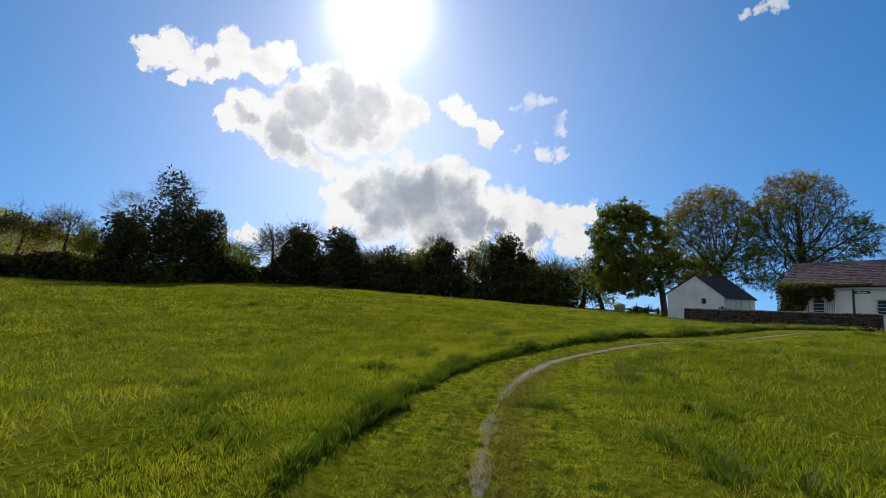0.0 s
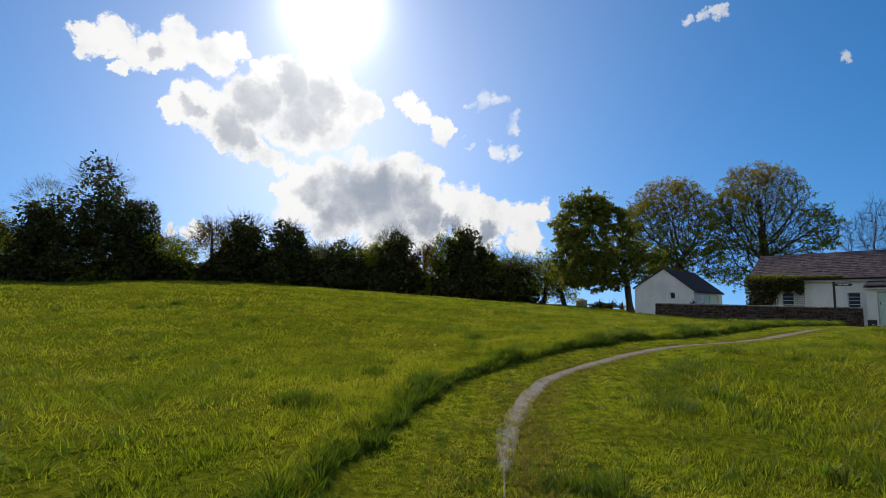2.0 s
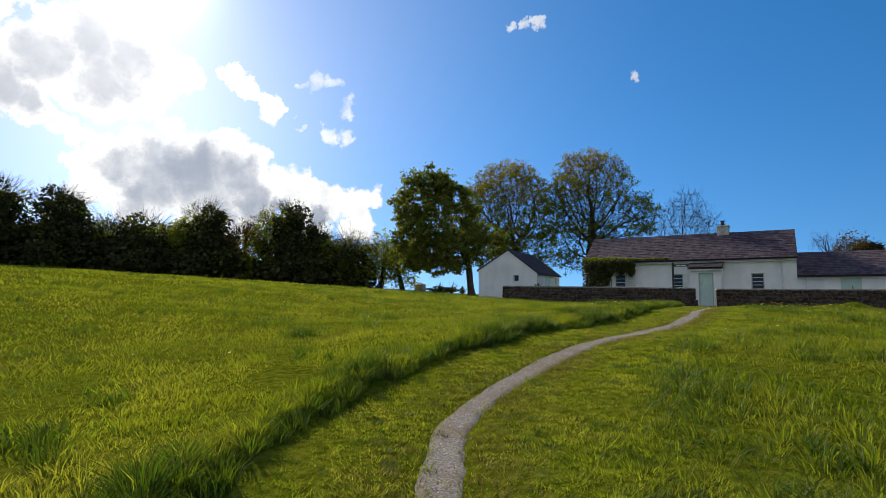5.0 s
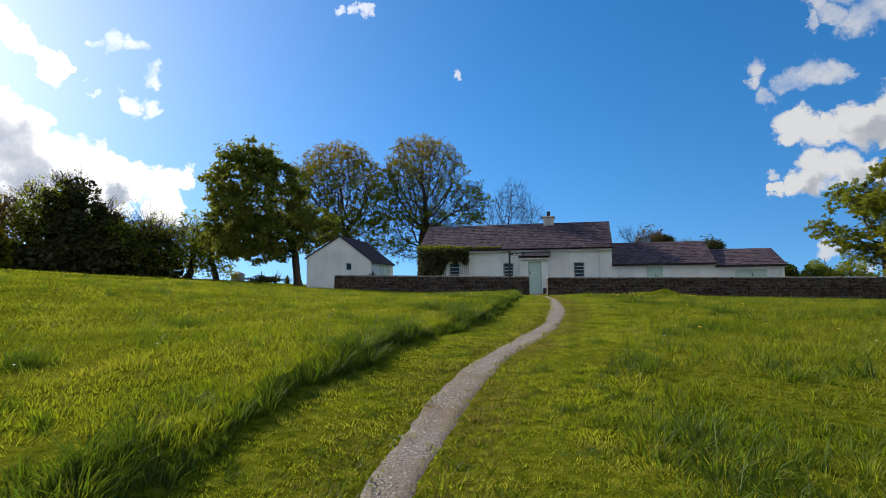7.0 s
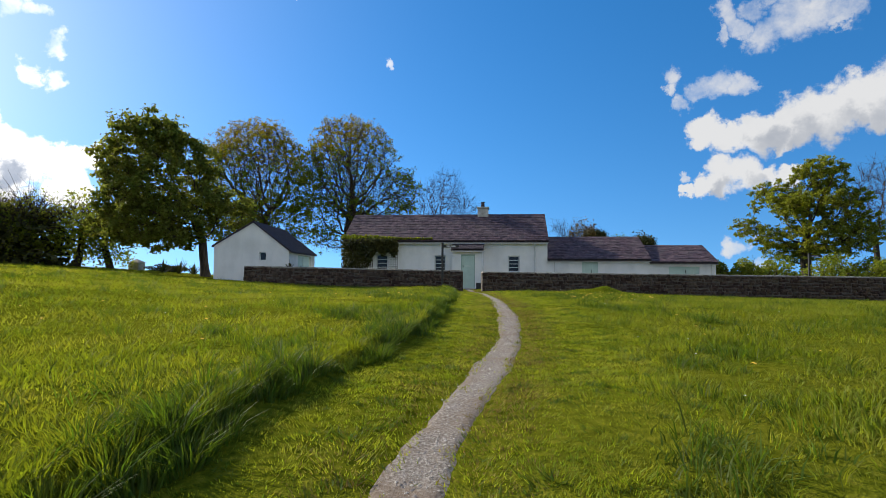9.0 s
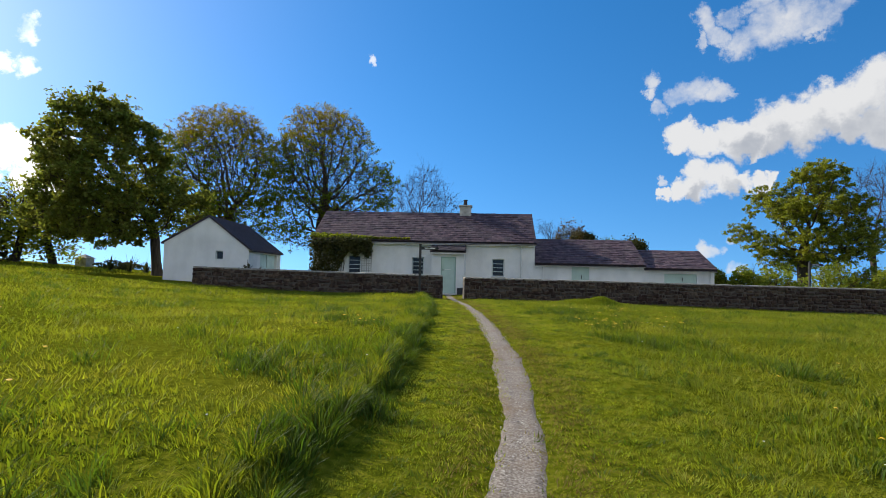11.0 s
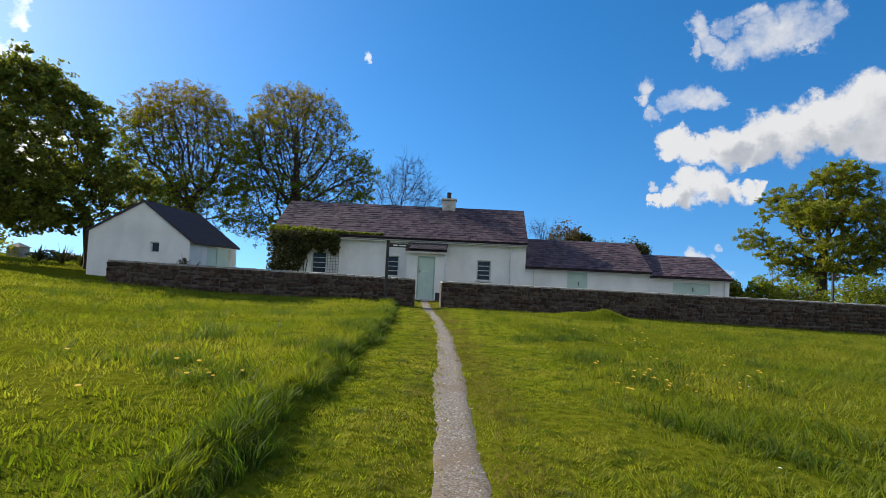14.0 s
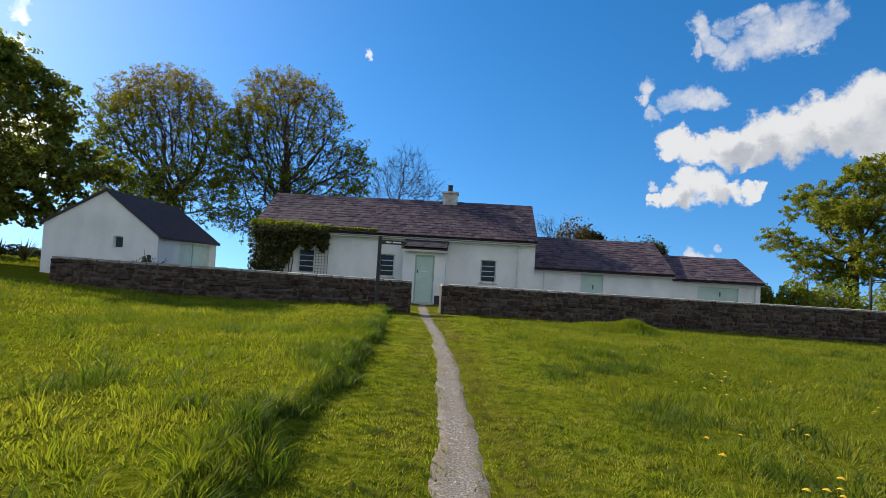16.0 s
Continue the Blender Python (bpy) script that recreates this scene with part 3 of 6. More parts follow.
# ---- buildings ----
def slab_roof(bm, x0, x1, ye, ze, yr, zr, thick=0.09):
    """One slope from the eave (ye, ze) up to the ridge (yr, zr)."""
    d = Vector((0, yr - ye, zr - ze)).normalized()
    n = Vector((0, -d.z, d.y)) * thick if yr > ye else Vector((0, d.z, -d.y)) * thick
    if n.z < 0:
        n = -n
    low = [bm.verts.new((x, y, z)) for x, y, z in ((x0, ye, ze), (x1, ye, ze), (x1, yr, zr), (x0, yr, zr))]
    up = [bm.verts.new(v.co + n) for v in low]
    bm.faces.new(low[::-1])
    bm.faces.new(up)
    for i in range(4):
        bm.faces.new((low[i], low[(i + 1) % 4], up[(i + 1) % 4], up[i]))
    bmesh.ops.recalc_face_normals(bm, faces=bm.faces[:])
    return bm


def wall_with_holes(x0, x1, z0, z1, y0, y1, holes):
    """A wall from x0 to x1 with oblong openings (hx0, hx1, hz0, hz1) cut right through."""
    bm = bmesh.new()
    xs = sorted({x0, x1, *(h[0] for h in holes), *(h[1] for h in holes)})
    zs = sorted({z0, z1, *(h[2] for h in holes), *(h[3] for h in holes)})
    solid = {}
    for i in range(len(xs) - 1):
        for j in range(len(zs) - 1):
            cx, cz = (xs[i] + xs[i + 1]) / 2, (zs[j] + zs[j + 1]) / 2
            solid[i, j] = not any(h[0] < cx < h[1] and h[2] < cz < h[3] for h in holes)
    cache = {}

    def v(i, j, y):
        if (i, j, y) not in cache:
            cache[i, j, y] = bm.verts.new((xs[i], y, zs[j]))
        return cache[i, j, y]
    for (i, j), full in solid.items():
        if not full:
            continue
        bm.faces.new((v(i, j, y0), v(i + 1, j, y0), v(i + 1, j + 1, y0), v(i, j + 1, y0)))
        bm.faces.new((v(i, j, y1), v(i, j + 1, y1), v(i + 1, j + 1, y1), v(i + 1, j, y1)))
        for di, dj, c in ((-1, 0, ((i, j), (i, j + 1))), (1, 0, ((i + 1, j + 1), (i + 1, j))), (0, -1, ((i + 1, j), (i, j))), (0, 1, ((i, j + 1), (i + 1, j + 1)))):
            if not solid.get((i + di, j + dj), False):
                p, q = c
                bm.faces.new((v(*p, y0), v(*q, y0), v(*q, y1), v(*p, y1)))
    bmesh.ops.recalc_face_normals(bm, faces=bm.faces[:])
    return bm


def gable(x0, x1, ya, za, yr, zr, yb, zb, base):
    """A gable wall from x0 to x1 thick, up to eaves za, zb and the ridge."""
    bm = bmesh.new()
    prof = ((ya, base), (yb, base), (yb, zb), (yr, zr), (ya, za))
    p = [bm.verts.new((x0, y, z)) for y, z in prof]
    q = [bm.verts.new((x1, y, z)) for y, z in prof]
    bm.faces.new(p[::-1])
    bm.faces.new(q)
    for i in range(5):
        bm.faces.new((p[i], p[(i + 1) % 5], q[(i + 1) % 5], q[i]))
    bmesh.ops.recalc_face_normals(bm, faces=bm.faces[:])
    return bm


def sash(parent, x0, x1, z0, z1, y, name="window", bars_x=1, bars_z=4, kids=True):
    """A small paned window set back in its opening: frame, glazing bars, panes and sill."""
    f = 0.05
    win = part(name, boxes((x0, x0 + f, y, y + 0.07, z0, z1), (x1 - f, x1, y, y + 0.07, z0, z1), (x0 + f, x1 - f, y, y + 0.07, z1 - f, z1), (x0 + f, x1 - f, y, y + 0.07, z0, z0 + f)), FRAME, parent, "pale painted sash window frame")
    w, h = x1 - x0 - 2 * f, z1 - z0 - 2 * f
    for i in range(1, bars_z):
        z = z0 + f + h * i / bars_z
        part("glazing_bar", boxes((x0 + f, x1 - f, y + 0.005, y + 0.045, z - 0.018, z + 0.018)), FRAME, win)
    for i in range(1, bars_x):
        x = x0 + f + w * i / bars_x
        part("glazing_bar", boxes((x - 0.015, x + 0.015, y + 0.01, y + 0.04, z0 + f, z1 - f)), FRAME, win)
    for i in range(bars_x):
        for j in range(bars_z):
            bm = boxes((x0 + f + w * i / bars_x + 0.016, x0 + f + w * (i + 1) / bars_x - 0.016, y + 0.022, y + 0.028, z0 + f + h * j / bars_z + 0.019, z0 + f + h * (j + 1) / bars_z - 0.019))
            part("pane", bm, GLASS, win)
    part("sill", boxes((x0 - 0.06, x1 + 0.06, -0.06, y + 0.06, z0 - 0.07, z0 - 0.003), bevel=0.01), CEMENT, win)
    return win


slate_jobs = []     # roofs to be covered in courses at the end of the file


def make_cottage():
    c = thing("cottage", "long whitewashed cottage with purple slate roof and ivied corner", "cottage", at=(0, 0, 0))
    x0, x1, eave, ridge, depth = -7.6, 5.3, 2.98, 4.80, 5.5
    base = -0.4
    wins = [(2.87, 3.58, 1.03, 2.04), (-1.77, -1.07, 1.03, 2.06), (-5.55, -4.78, 1.0, 2.11)]
    wall = part("wall", wall_with_holes(x0, x1, base, eave, 0, 0.5, wins + [(0.0, 0.85, 0.0, 2.05)]), LIME, c)
    part("rear_wall", boxes((x0, x1, depth - 0.5, depth, base, eave)), LIME, c)
    part("gable_wall", gable(x0, x0 + 0.45, 0.5, eave, depth / 2, ridge - 0.05, depth - 0.5, eave, base), LIME, c)
    part("gable_wall", gable(x1 - 0.45, x1, 0.5, eave, depth / 2, ridge - 0.05, depth - 0.5, eave, base), LIME, c)
    part("inner_floor", boxes((x0 + 0.45, x1 - 0.45, 0.5, depth - 0.5, -0.1, 0.0)), TAR, c)
    roof = part("roof", slab_roof(bmesh.new(), x0 - 0.08, x1 + 0.06, -0.22, eave - 0.10, depth / 2, ridge), RIDGE, c, "purple-grey slate roof")
    part("rear_roof", slab_roof(bmesh.new(), x0 - 0.08, x1 + 0.06, depth + 0.22, eave - 0.10, depth / 2, ridge), RIDGE, c)
    slate_jobs.append((roof, x0 - 0.09, x1 + 0.07, -0.26, eave - 0.12, depth / 2, ridge + 0.0, 0.24, 0.30, True))
    n = 26
    for i in range(n):
        a = x0 - 0.08 + (x1 - x0 + 0.14) * i / n
        b = x0 - 0.08 + (x1 - x0 + 0.14) * (i + 1) / n - 0.008
        part("ridge_tile", tube(bmesh.new(), [(a, depth / 2, ridge + 0.06), (b, depth / 2, ridge + 0.06)], (0.10, 0.105), 8), RIDGE, c)
    bm = boxes((x0 - 0.05, x1 + 0.05, -0.35, -0.285, eave - 0.155, eave - 0.095), bevel=0.015)
    part("gutter", bm, LATTICE, c, "weathered grey gutter")
    part("soffit", boxes((x0, x1, -0.28, -0.003, eave - 0.20, eave - 0.155)), LIME, c)
    for wx0, wx1, wz0, wz1 in wins:
        sash(c, wx0, wx1, wz0, wz1, 0.10)
    # chimney with two pots and a stained cap
    ch = part("chimney", boxes((0.86, 1.58, depth / 2 - 0.36, depth / 2 + 0.36, ridge - 0.35, ridge + 0.52), bevel=0.02), CEMENT, c, "weathered rendered chimney stack")
    part("cap", boxes((0.80, 1.64, depth / 2 - 0.42, depth / 2 + 0.42, ridge + 0.523, ridge + 0.64), bevel=0.03), CEMENT, ch)
    part("pot", tube(bmesh.new(), [(1.2, depth / 2, ridge + 0.62), (1.2, depth / 2, ridge + 0.93), (1.2, depth / 2, ridge + 0.95), (1.2, depth / 2, ridge + 1.0)], (0.13, 0.11, 0.135, 0.13), 12), POT, ch, "dark clay chimney pot")
    # downpipe
    dp = part("downpipe", tube(bmesh.new(), [(4.45, -0.2, 2.82), (4.5, -0.12, 2.72), (4.54, -0.06, 2.6), (4.54, -0.06, 0.0)], (0.04, 0.04, 0.04, 0.04), 8), PIPE, c, "white painted downpipe")
    for z in (0.7, 1.6, 2.5):
        part("bracket", tube(bmesh.new(), [(4.54, -0.06, z - 0.03), (4.54, -0.06, z + 0.03)], (0.055, 0.055), 8), PIPE, dp)
    # porch
    p = part("porch", wall_with_holes(-0.52, 1.30, base, 2.30, -1.3, -1.0, [(0.0, 0.85, base, 2.08)]), LIME, c)
    part("side_wall", boxes((-0.52, -0.25, -1.0, 0, base, 2.30)), LIME, p)
    part("side_wall", boxes((1.03, 1.30, -1.0, 0, base, 2.30)), LIME, p)
    pr = part("porch_roof", slab_roof(bmesh.new(), -0.60, 1.38, -1.48, 2.30, 0.0, 2.72, 0.06), RIDGE, p, "dark slate lean-to porch roof")
    slate_jobs.append((pr, -0.61, 1.39, -1.52, 2.30, 0.0, 2.70, 0.22, 0.28, False))
    part("fascia", boxes((-0.60, 1.38, -1.50, -1.44, 2.20, 2.30)), CEMENT, p)
    part("downpipe", tube(bmesh.new(), [(1.36, -1.42, 2.25), (1.36, -1.38, 2.1), (1.36, -1.36, 0.0)], (0.03, 0.03, 0.03), 8), PIPE, p)
    part("plinth", boxes((0.92, 1.32, -1.315, -1.303, base, 0.36)), TAR, p, "black tarred plinth")
    part("plinth", boxes((-0.54, -0.07, -1.315, -1.303, base, 0.36)), TAR, p)
    part("door_frame", boxes((0.0, 0.07, -1.24, -1.12, 0.05, 2.08), (0.78, 0.85, -1.24, -1.12, 0.05, 2.08), (0.07, 0.78, -1.24, -1.12, 2.0, 2.08)), MINT_DARK, p)
    part("step", boxes((-0.05, 0.9, -1.5, -1.0, -0.25, 0.05), bevel=0.02), CEMENT, p)
    door = part("door", boxes((0.07, 0.78, -1.20, -1.15, 0.05, 2.0)), MINT, c, "closed mint-green plank door")
    for i in range(5):
        w = 0.71 / 5
        part("plank", boxes((0.07 + i * w + 0.003, 0.07 + (i + 1) * w - 0.003, -1.212, -1.202, 0.05, 2.0), bevel=0.003), MINT, door)
    part("handle", boxes((0.11, 0.145, -1.24, -1.212, 1.28, 1.42), bevel=0.006), IRON, door, "black iron latch")
    part("notice", boxes((0.24, 0.56, -1.218, -1.213, 1.36, 1.39)), LETTER, door, "small white notice strip")


make_cottage()


def make_outbuilding(name, label, x0, x1, eave, ridge, y0, yr, depth, holes, verge):
    c = thing(name, label, "outbuilding")
    base = -0.9
    part("wall", wall_with_holes(x0, x1, base, eave, y0, y0 + 0.4, [h[:4] for h in holes]), LIME, c)
    part("rear_wall", boxes((x0, x1, y0 + depth - 0.4, y0 + depth, base, eave)), LIME, c)
    part("gable_wall", gable(x1 - 0.4, x1, y0 + 0.4, eave, yr, ridge - 0.05, y0 + depth - 0.4, eave, base), LIME, c)
    roof = part("roof", slab_roof(bmesh.new(), x0, x1 + verge, y0 - 0.15, eave - 0.06, yr, ridge), RIDGE, c, "low purple slate roof")
    part("rear_roof", slab_roof(bmesh.new(), x0, x1 + verge, y0 + depth + 0.15, eave - 0.06, yr, ridge), RIDGE, c)
    slate_jobs.append((roof, x0, x1 + verge + 0.01, y0 - 0.19, eave - 0.08, yr, ridge, 0.24, 0.30, False))
    n = int((x1 - x0) / 0.5)
    for i in range(n):
        a, b = x0 + (x1 + verge - x0) * i / n, x0 + (x1 + verge - x0) * (i + 1) / n - 0.008
        part("ridge_tile", tube(bmesh.new(), [(a, yr, ridge + 0.05), (b, yr, ridge + 0.05)], (0.10, 0.105), 8), RIDGE, c)
    part("gutter", boxes((x0, x1 + 0.05, y0 - 0.27, y0 - 0.215, eave - 0.115, eave - 0.065)), LATTICE, c, "weathered grey gutter")
    for hx0, hx1, hz0, hz1, mat in holes:
        d = part("door", boxes((hx0, hx1, y0 + 0.09, y0 + 0.14, hz0, hz1)), mat, c, "mint-green plank door")
        m = max(3, int((hx1 - hx0) / 0.16))
        for i in range(m):
            w = (hx1 - hx0) / m
            part("plank", boxes((hx0 + i * w + 0.003, hx0 + (i + 1) * w - 0.003, y0 + 0.075, y0 + 0.087, hz0, hz1), bevel=0.003), mat, d)
        part("handle", boxes((hx0 + (hx1 - hx0) * 0.55, hx0 + (hx1 - hx0) * 0.55 + 0.04, y0 + 0.045, y0 + 0.075, 1.0, 1.2)), IRON, d)
    return c


o1 = make_outbuilding("outbuilding", "whitewashed lean outbuilding with slate roof and mint door", 5.3, 11.45, 1.80, 3.27, 0.05, 2.9, 5.6, [(7.41, 8.40, -0.5, 1.68, MINT)], 0.05)
part("downpipe", tube(bmesh.new(), [(5.75, -0.02, 1.7), (5.75, 0.0, -0.4)], (0.035, 0.035), 8), PIPE, o1)
o2 = make_outbuilding("outbuilding", "lower whitewashed end outbuilding with wide pale green doors", 11.45, 15.35, 1.64, 2.68, 0.10, 2.55, 4.8, [(12.6, 14.4, -0.6, 1.40, MINT)], 0.08)
part("downpipe", tube(bmesh.new(), [(15.1, 0.03, 1.55), (15.1, 0.05, -0.6)], (0.035, 0.035), 8), PIPE, o2)


def make_barn():
    turn = 6.0
    c = thing("barn", "whitewashed gabled barn with dark roof and pale green side doors", "barn", at=(-13.8, -4.95, 0), turn=turn)
    w, length, el, er, top = 4.25, 6.3, 2.42, 2.16, 3.74
    base = 0.1
    # gable towards the field, with one small window
    bm = bmesh.new()
    wx0, wx1, wz0, wz1 = 2.58, 2.95, 1.60, 2.05
    def face(y, flip):
        o = [bm.verts.new((x, y, z)) for x, z in ((0, base), (w, base), (w, er), (2.2, top), (0, el))]
        h = [bm.verts.new((x, y, z)) for x, z in ((wx0, wz0), (wx1, wz0), (wx1, wz1), (wx0, wz1))]
        for f in ((o[0], o[1], h[1], h[0]), (o[1], o[2], h[2], h[1]), (o[2], o[3], h[3], h[2]), (o[3], o[4], h[0], h[3]), (o[4], o[0], h[0])):
            bm.faces.new(f if not flip else f[::-1])
        return o, h
    fo, fh = face(0, False)
    bo, bh = face(0.45, True)
    for i in range(5):
        bm.faces.new((fo[i], bo[i], bo[(i + 1) % 5], fo[(i + 1) % 5]))
    for i in range(4):
        bm.faces.new((fh[i], fh[(i + 1) % 4], bh[(i + 1) % 4], bh[i]))
    bmesh.ops.recalc_face_normals(bm, faces=bm.faces[:])
    part("gable_wall", bm, LIME, c)
    bm = bmesh.new()
    box(bm, 0, w, length - 0.4, length, base - 0.4, er)
    part("rear_wall", bm, LIME, c)
    part("side_wall", boxes((0, 0.4, 0.45, length - 0.4, base - 0.4, el - 0.05)), LIME, c)
    side = part("side_wall", boxes((w - 0.4, w, 0.45, 2.0, base - 0.4, er - 0.03), (w - 0.4, w, 5.4, length - 0.4, base - 0.4, er - 0.03), (w - 0.4, w, 2.0, 5.4, 1.98, er - 0.03)), LIME, c)
    for a, b in ((2.0, 3.65), (3.75, 5.4)):
        d = part("door", boxes((w - 0.2, w - 0.15, a, b, base - 0.2, 1.98)), MINT, side, "pale green barn door")
        for i in range(6):
            k = (b - a) / 6
            part("plank", boxes((w - 0.148, w - 0.136, a + i * k + 0.004, a + (i + 1) * k - 0.004, base - 0.2, 1.98)), MINT, d)

    def slope(name, xe, ze, xr, zr):
        bm = bmesh.new()
        low = [bm.verts.new(v) for v in ((xe, -0.06, ze), (xe, length + 0.06, ze), (xr, length + 0.06, zr), (xr, -0.06, zr))]
        up = [bm.verts.new(v.co + Vector((0, 0, 0.10))) for v in low]
        bm.faces.new(low)
        bm.faces.new(up[::-1])
        for i in range(4):
            bm.faces.new((low[i], low[(i + 1) % 4], up[(i + 1) % 4], up[i]))
        bmesh.ops.recalc_face_normals(bm, faces=bm.faces[:])
        return part(name, bm, RIDGE, c, "dark slate roof")
    k = (top - er) / (w - 2.2)
    slope("roof", w + 0.16, er - 0.16 * k, 2.2, top)
    slope("roof", -0.12, el - 0.09, 2.2, top)
    win = part("window", boxes((wx0, wx0 + 0.04, 0.12, 0.18, wz0, wz1), (wx1 - 0.04, wx1, 0.12, 0.18, wz0, wz1), (wx0, wx1, 0.12, 0.18, wz1 - 0.04, wz1), (wx0, wx1, 0.12, 0.18, wz0, wz0 + 0.04)), FRAME, c)
    part("pane", boxes((wx0 + 0.04, wx1 - 0.04, 0.145, 0.155, wz0 + 0.04, wz1 - 0.04)), GLASS, win)


make_barn()


# ---- trees ----
def twig_mesh(name, segs, mat, parent, sides=3):
    """Tapered prisms; segs: rows of start, end, radius at start, radius at end."""
    s = np.array(segs, dtype=float)
    p, q, r0, r1 = s[:, 0:3], s[:, 3:6], s[:, 6], s[:, 7]
    d = q - p
    d /= np.maximum(np.linalg.norm(d, axis=1), 1e-6)[:, None]
    a = np.cross(d, np.array([0.31, 0.22, 0.92]))
    a /= np.maximum(np.linalg.norm(a, axis=1), 1e-6)[:, None]
    b = np.cross(d, a)
    rings = []
    for base, r in ((p, r0), (q, r1)):
        for k in range(sides):
            t = k * math.tau / sides
            rings.append(base + (a * math.cos(t) + b * math.sin(t)) * r[:, None])
    faces = [(k, (k + 1) % sides, sides + (k + 1) % sides, sides + k) for k in range(sides)]
    return raw_mesh(name, np.stack(rings, axis=1), faces, mat, parent)


def bend(p, q, lift, n, wob):
    """A curved way from p to q, lifted in its first half."""
    p, q = np.array(p), np.array(q)
    m = p * 0.5 + q * 0.5 + np.array([0, 0, lift]) + rng.normal(0, wob, 3)
    t = np.linspace(0, 1, n + 1)[:, None]
    return (1 - t) ** 2 * p + 2 * t * (1 - t) * m + t * t * q


def grow_tree(name, label, base, fork, centre, radii, trunk_r, counts, leaf, leaf_per, leaf_size, low=-0.35, lean=(0, 0), buds=None, bud_from=0.5, spread=0.30, group="", reach=(0.62, 0.84, 0.95, 1.0), ragged=0.035, leafy=1.0, twig=0.7, leader=0.25, tier=0.0):
    """Trunk, limbs, branches and twigs that fill an uneven dome, with leaves at the twig ends."""
    bx, by = base
    bz = gz(bx, by) - 0.15
    root = thing(name, label, "tree", group, at=(bx, by, bz))
    c = np.array(centre) - np.array([bx, by, bz])
    rad = np.array(radii)
    f = np.array([lean[0], lean[1], fork - bz])
    trunk = bend((0, 0, 0), f, 0.0, 6, 0.08)
    rs = [trunk_r * (1.45 if i == 0 else 1.12 if i == 1 else 1.0 - 0.06 * i) for i in range(len(trunk))]
    lump = rng.uniform(0.0, 6.28, 6)

    def envelope(d, k):
        d = d / np.linalg.norm(d)
        lumps = 1 + ragged * (math.sin(5 * d[0] + lump[0]) + math.sin(6 * d[1] + lump[1]) + math.sin(7 * d[2] + 4 * d[0] + lump[2]) + math.sin(11 * d[2] - 9 * d[0] + lump[3]))
        return c + d * k * lumps / np.linalg.norm(d / rad)

    top = np.array([c[0] * 0.85 + f[0] * 0.15, c[1] * 0.85 + f[1] * 0.15, c[2] + leader * rad[2]])
    lead = bend(f, top, 0.0, 8, 0.12)
    bm = bmesh.new()
    tube(bm, [tuple(v) for v in trunk], rs, 10)
    tube(bm, [tuple(v) for v in lead], [rs[-1] * (1 - 0.1 * k) for k in range(len(lead))], 8)
    segs, tips = [], []
    n1, n2, n3, n4 = counts
    for i in range(n1):
        z = low + (1 - low) * (i + 0.5) / n1
        az = i * 2.39996 + rng.uniform(-0.3, 0.3)
        h = math.sqrt(max(0.02, 1 - z * z))
        e1 = envelope(np.array([h * math.cos(az), h * math.sin(az), z]), reach[0] * rng.uniform(0.85, 1.1))
        start = lead[int(np.clip((z - low) / (1 - low) * 0.9 * 8 + rng.uniform(-1, 0.6), 0, 8))]
        w1 = bend(start, e1, 0.05 * np.linalg.norm(e1 - start), 6, 0.35)
        r1 = trunk_r * rng.uniform(0.28, 0.42)
        tube(bm, [tuple(v) for v in w1], [r1 * (1 - 0.11 * j) for j in range(len(w1))], 6)
        for j in range(n2):
            s2 = w1[rng.integers(2, 7)]
            e2 = envelope((e1 - c) / rad + rng.normal(0, spread * 1.3, 3), reach[1] * rng.uniform(0.9, 1.06))
            w2 = bend(s2, e2, 0.06 * np.linalg.norm(e2 - s2), 4, 0.2)
            r2 = r1 * 0.42
            segs += [(*a, *b, r2 * (1 - 0.18 * m), r2 * (1 - 0.18 * (m + 1))) for m, (a, b) in enumerate(zip(w2, w2[1:]))]
            for k in range(n3):
                s3 = w2[rng.integers(1, 5)]
                e3 = envelope((e2 - c) / rad + rng.normal(0, spread * 0.8, 3), reach[2] * rng.uniform(0.92, 1.05))
                w3 = bend(s3, e3, 0.04 * np.linalg.norm(e3 - s3), 3, 0.1)
                r3 = r2 * 0.5 * twig
                segs += [(*a, *b, r3 * (1 - 0.22 * m), r3 * (1 - 0.22 * (m + 1))) for m, (a, b) in enumerate(zip(w3, w3[1:]))]
                for q in range(n4):
                    s4 = w3[rng.integers(1, 4)]
                    e4 = envelope((e3 - c) / rad + rng.normal(0, spread * 0.42, 3), reach[3] * rng.uniform(0.93, 1.04))
                    m4 = (s4 + e4) / 2 + rng.normal(0, 0.08, 3)
                    segs += [(*s4, *m4, r3 * 0.6, r3 * 0.5), (*m4, *e4, r3 * 0.5, r3 * 0.25)]
                    tips.append((*e4, *m4))
    part("trunk", bm, BARK, root)
    twig_mesh("branchwork", segs, TWIG, root)["kind"] = "stuff"
    if leaf_per:
        tips = np.array(tips)
        bearing = np.nonzero(np.repeat(rng.uniform(0, 1, len(tips) // n4 + 1) < leafy, n4)[:len(tips)])[0]
        pick = bearing[rng.integers(0, len(bearing), len(bearing) * leaf_per)]
        t = rng.uniform(0, 0.8, len(pick))[:, None]
        pos = tips[pick, :3] * (1 - t) + tips[pick, 3:] * t + rng.normal(0, leaf_size * 1.1, (len(pick), 3))
        if tier:
            pos[:, 2] -= 0.8 * tier / math.tau * np.sin(pos[:, 2] * math.tau / tier + pos[:, 0] * 0.9 + pos[:, 1] * 0.7)
        up = (pos[:, 2] - c[2]) / rad[2]
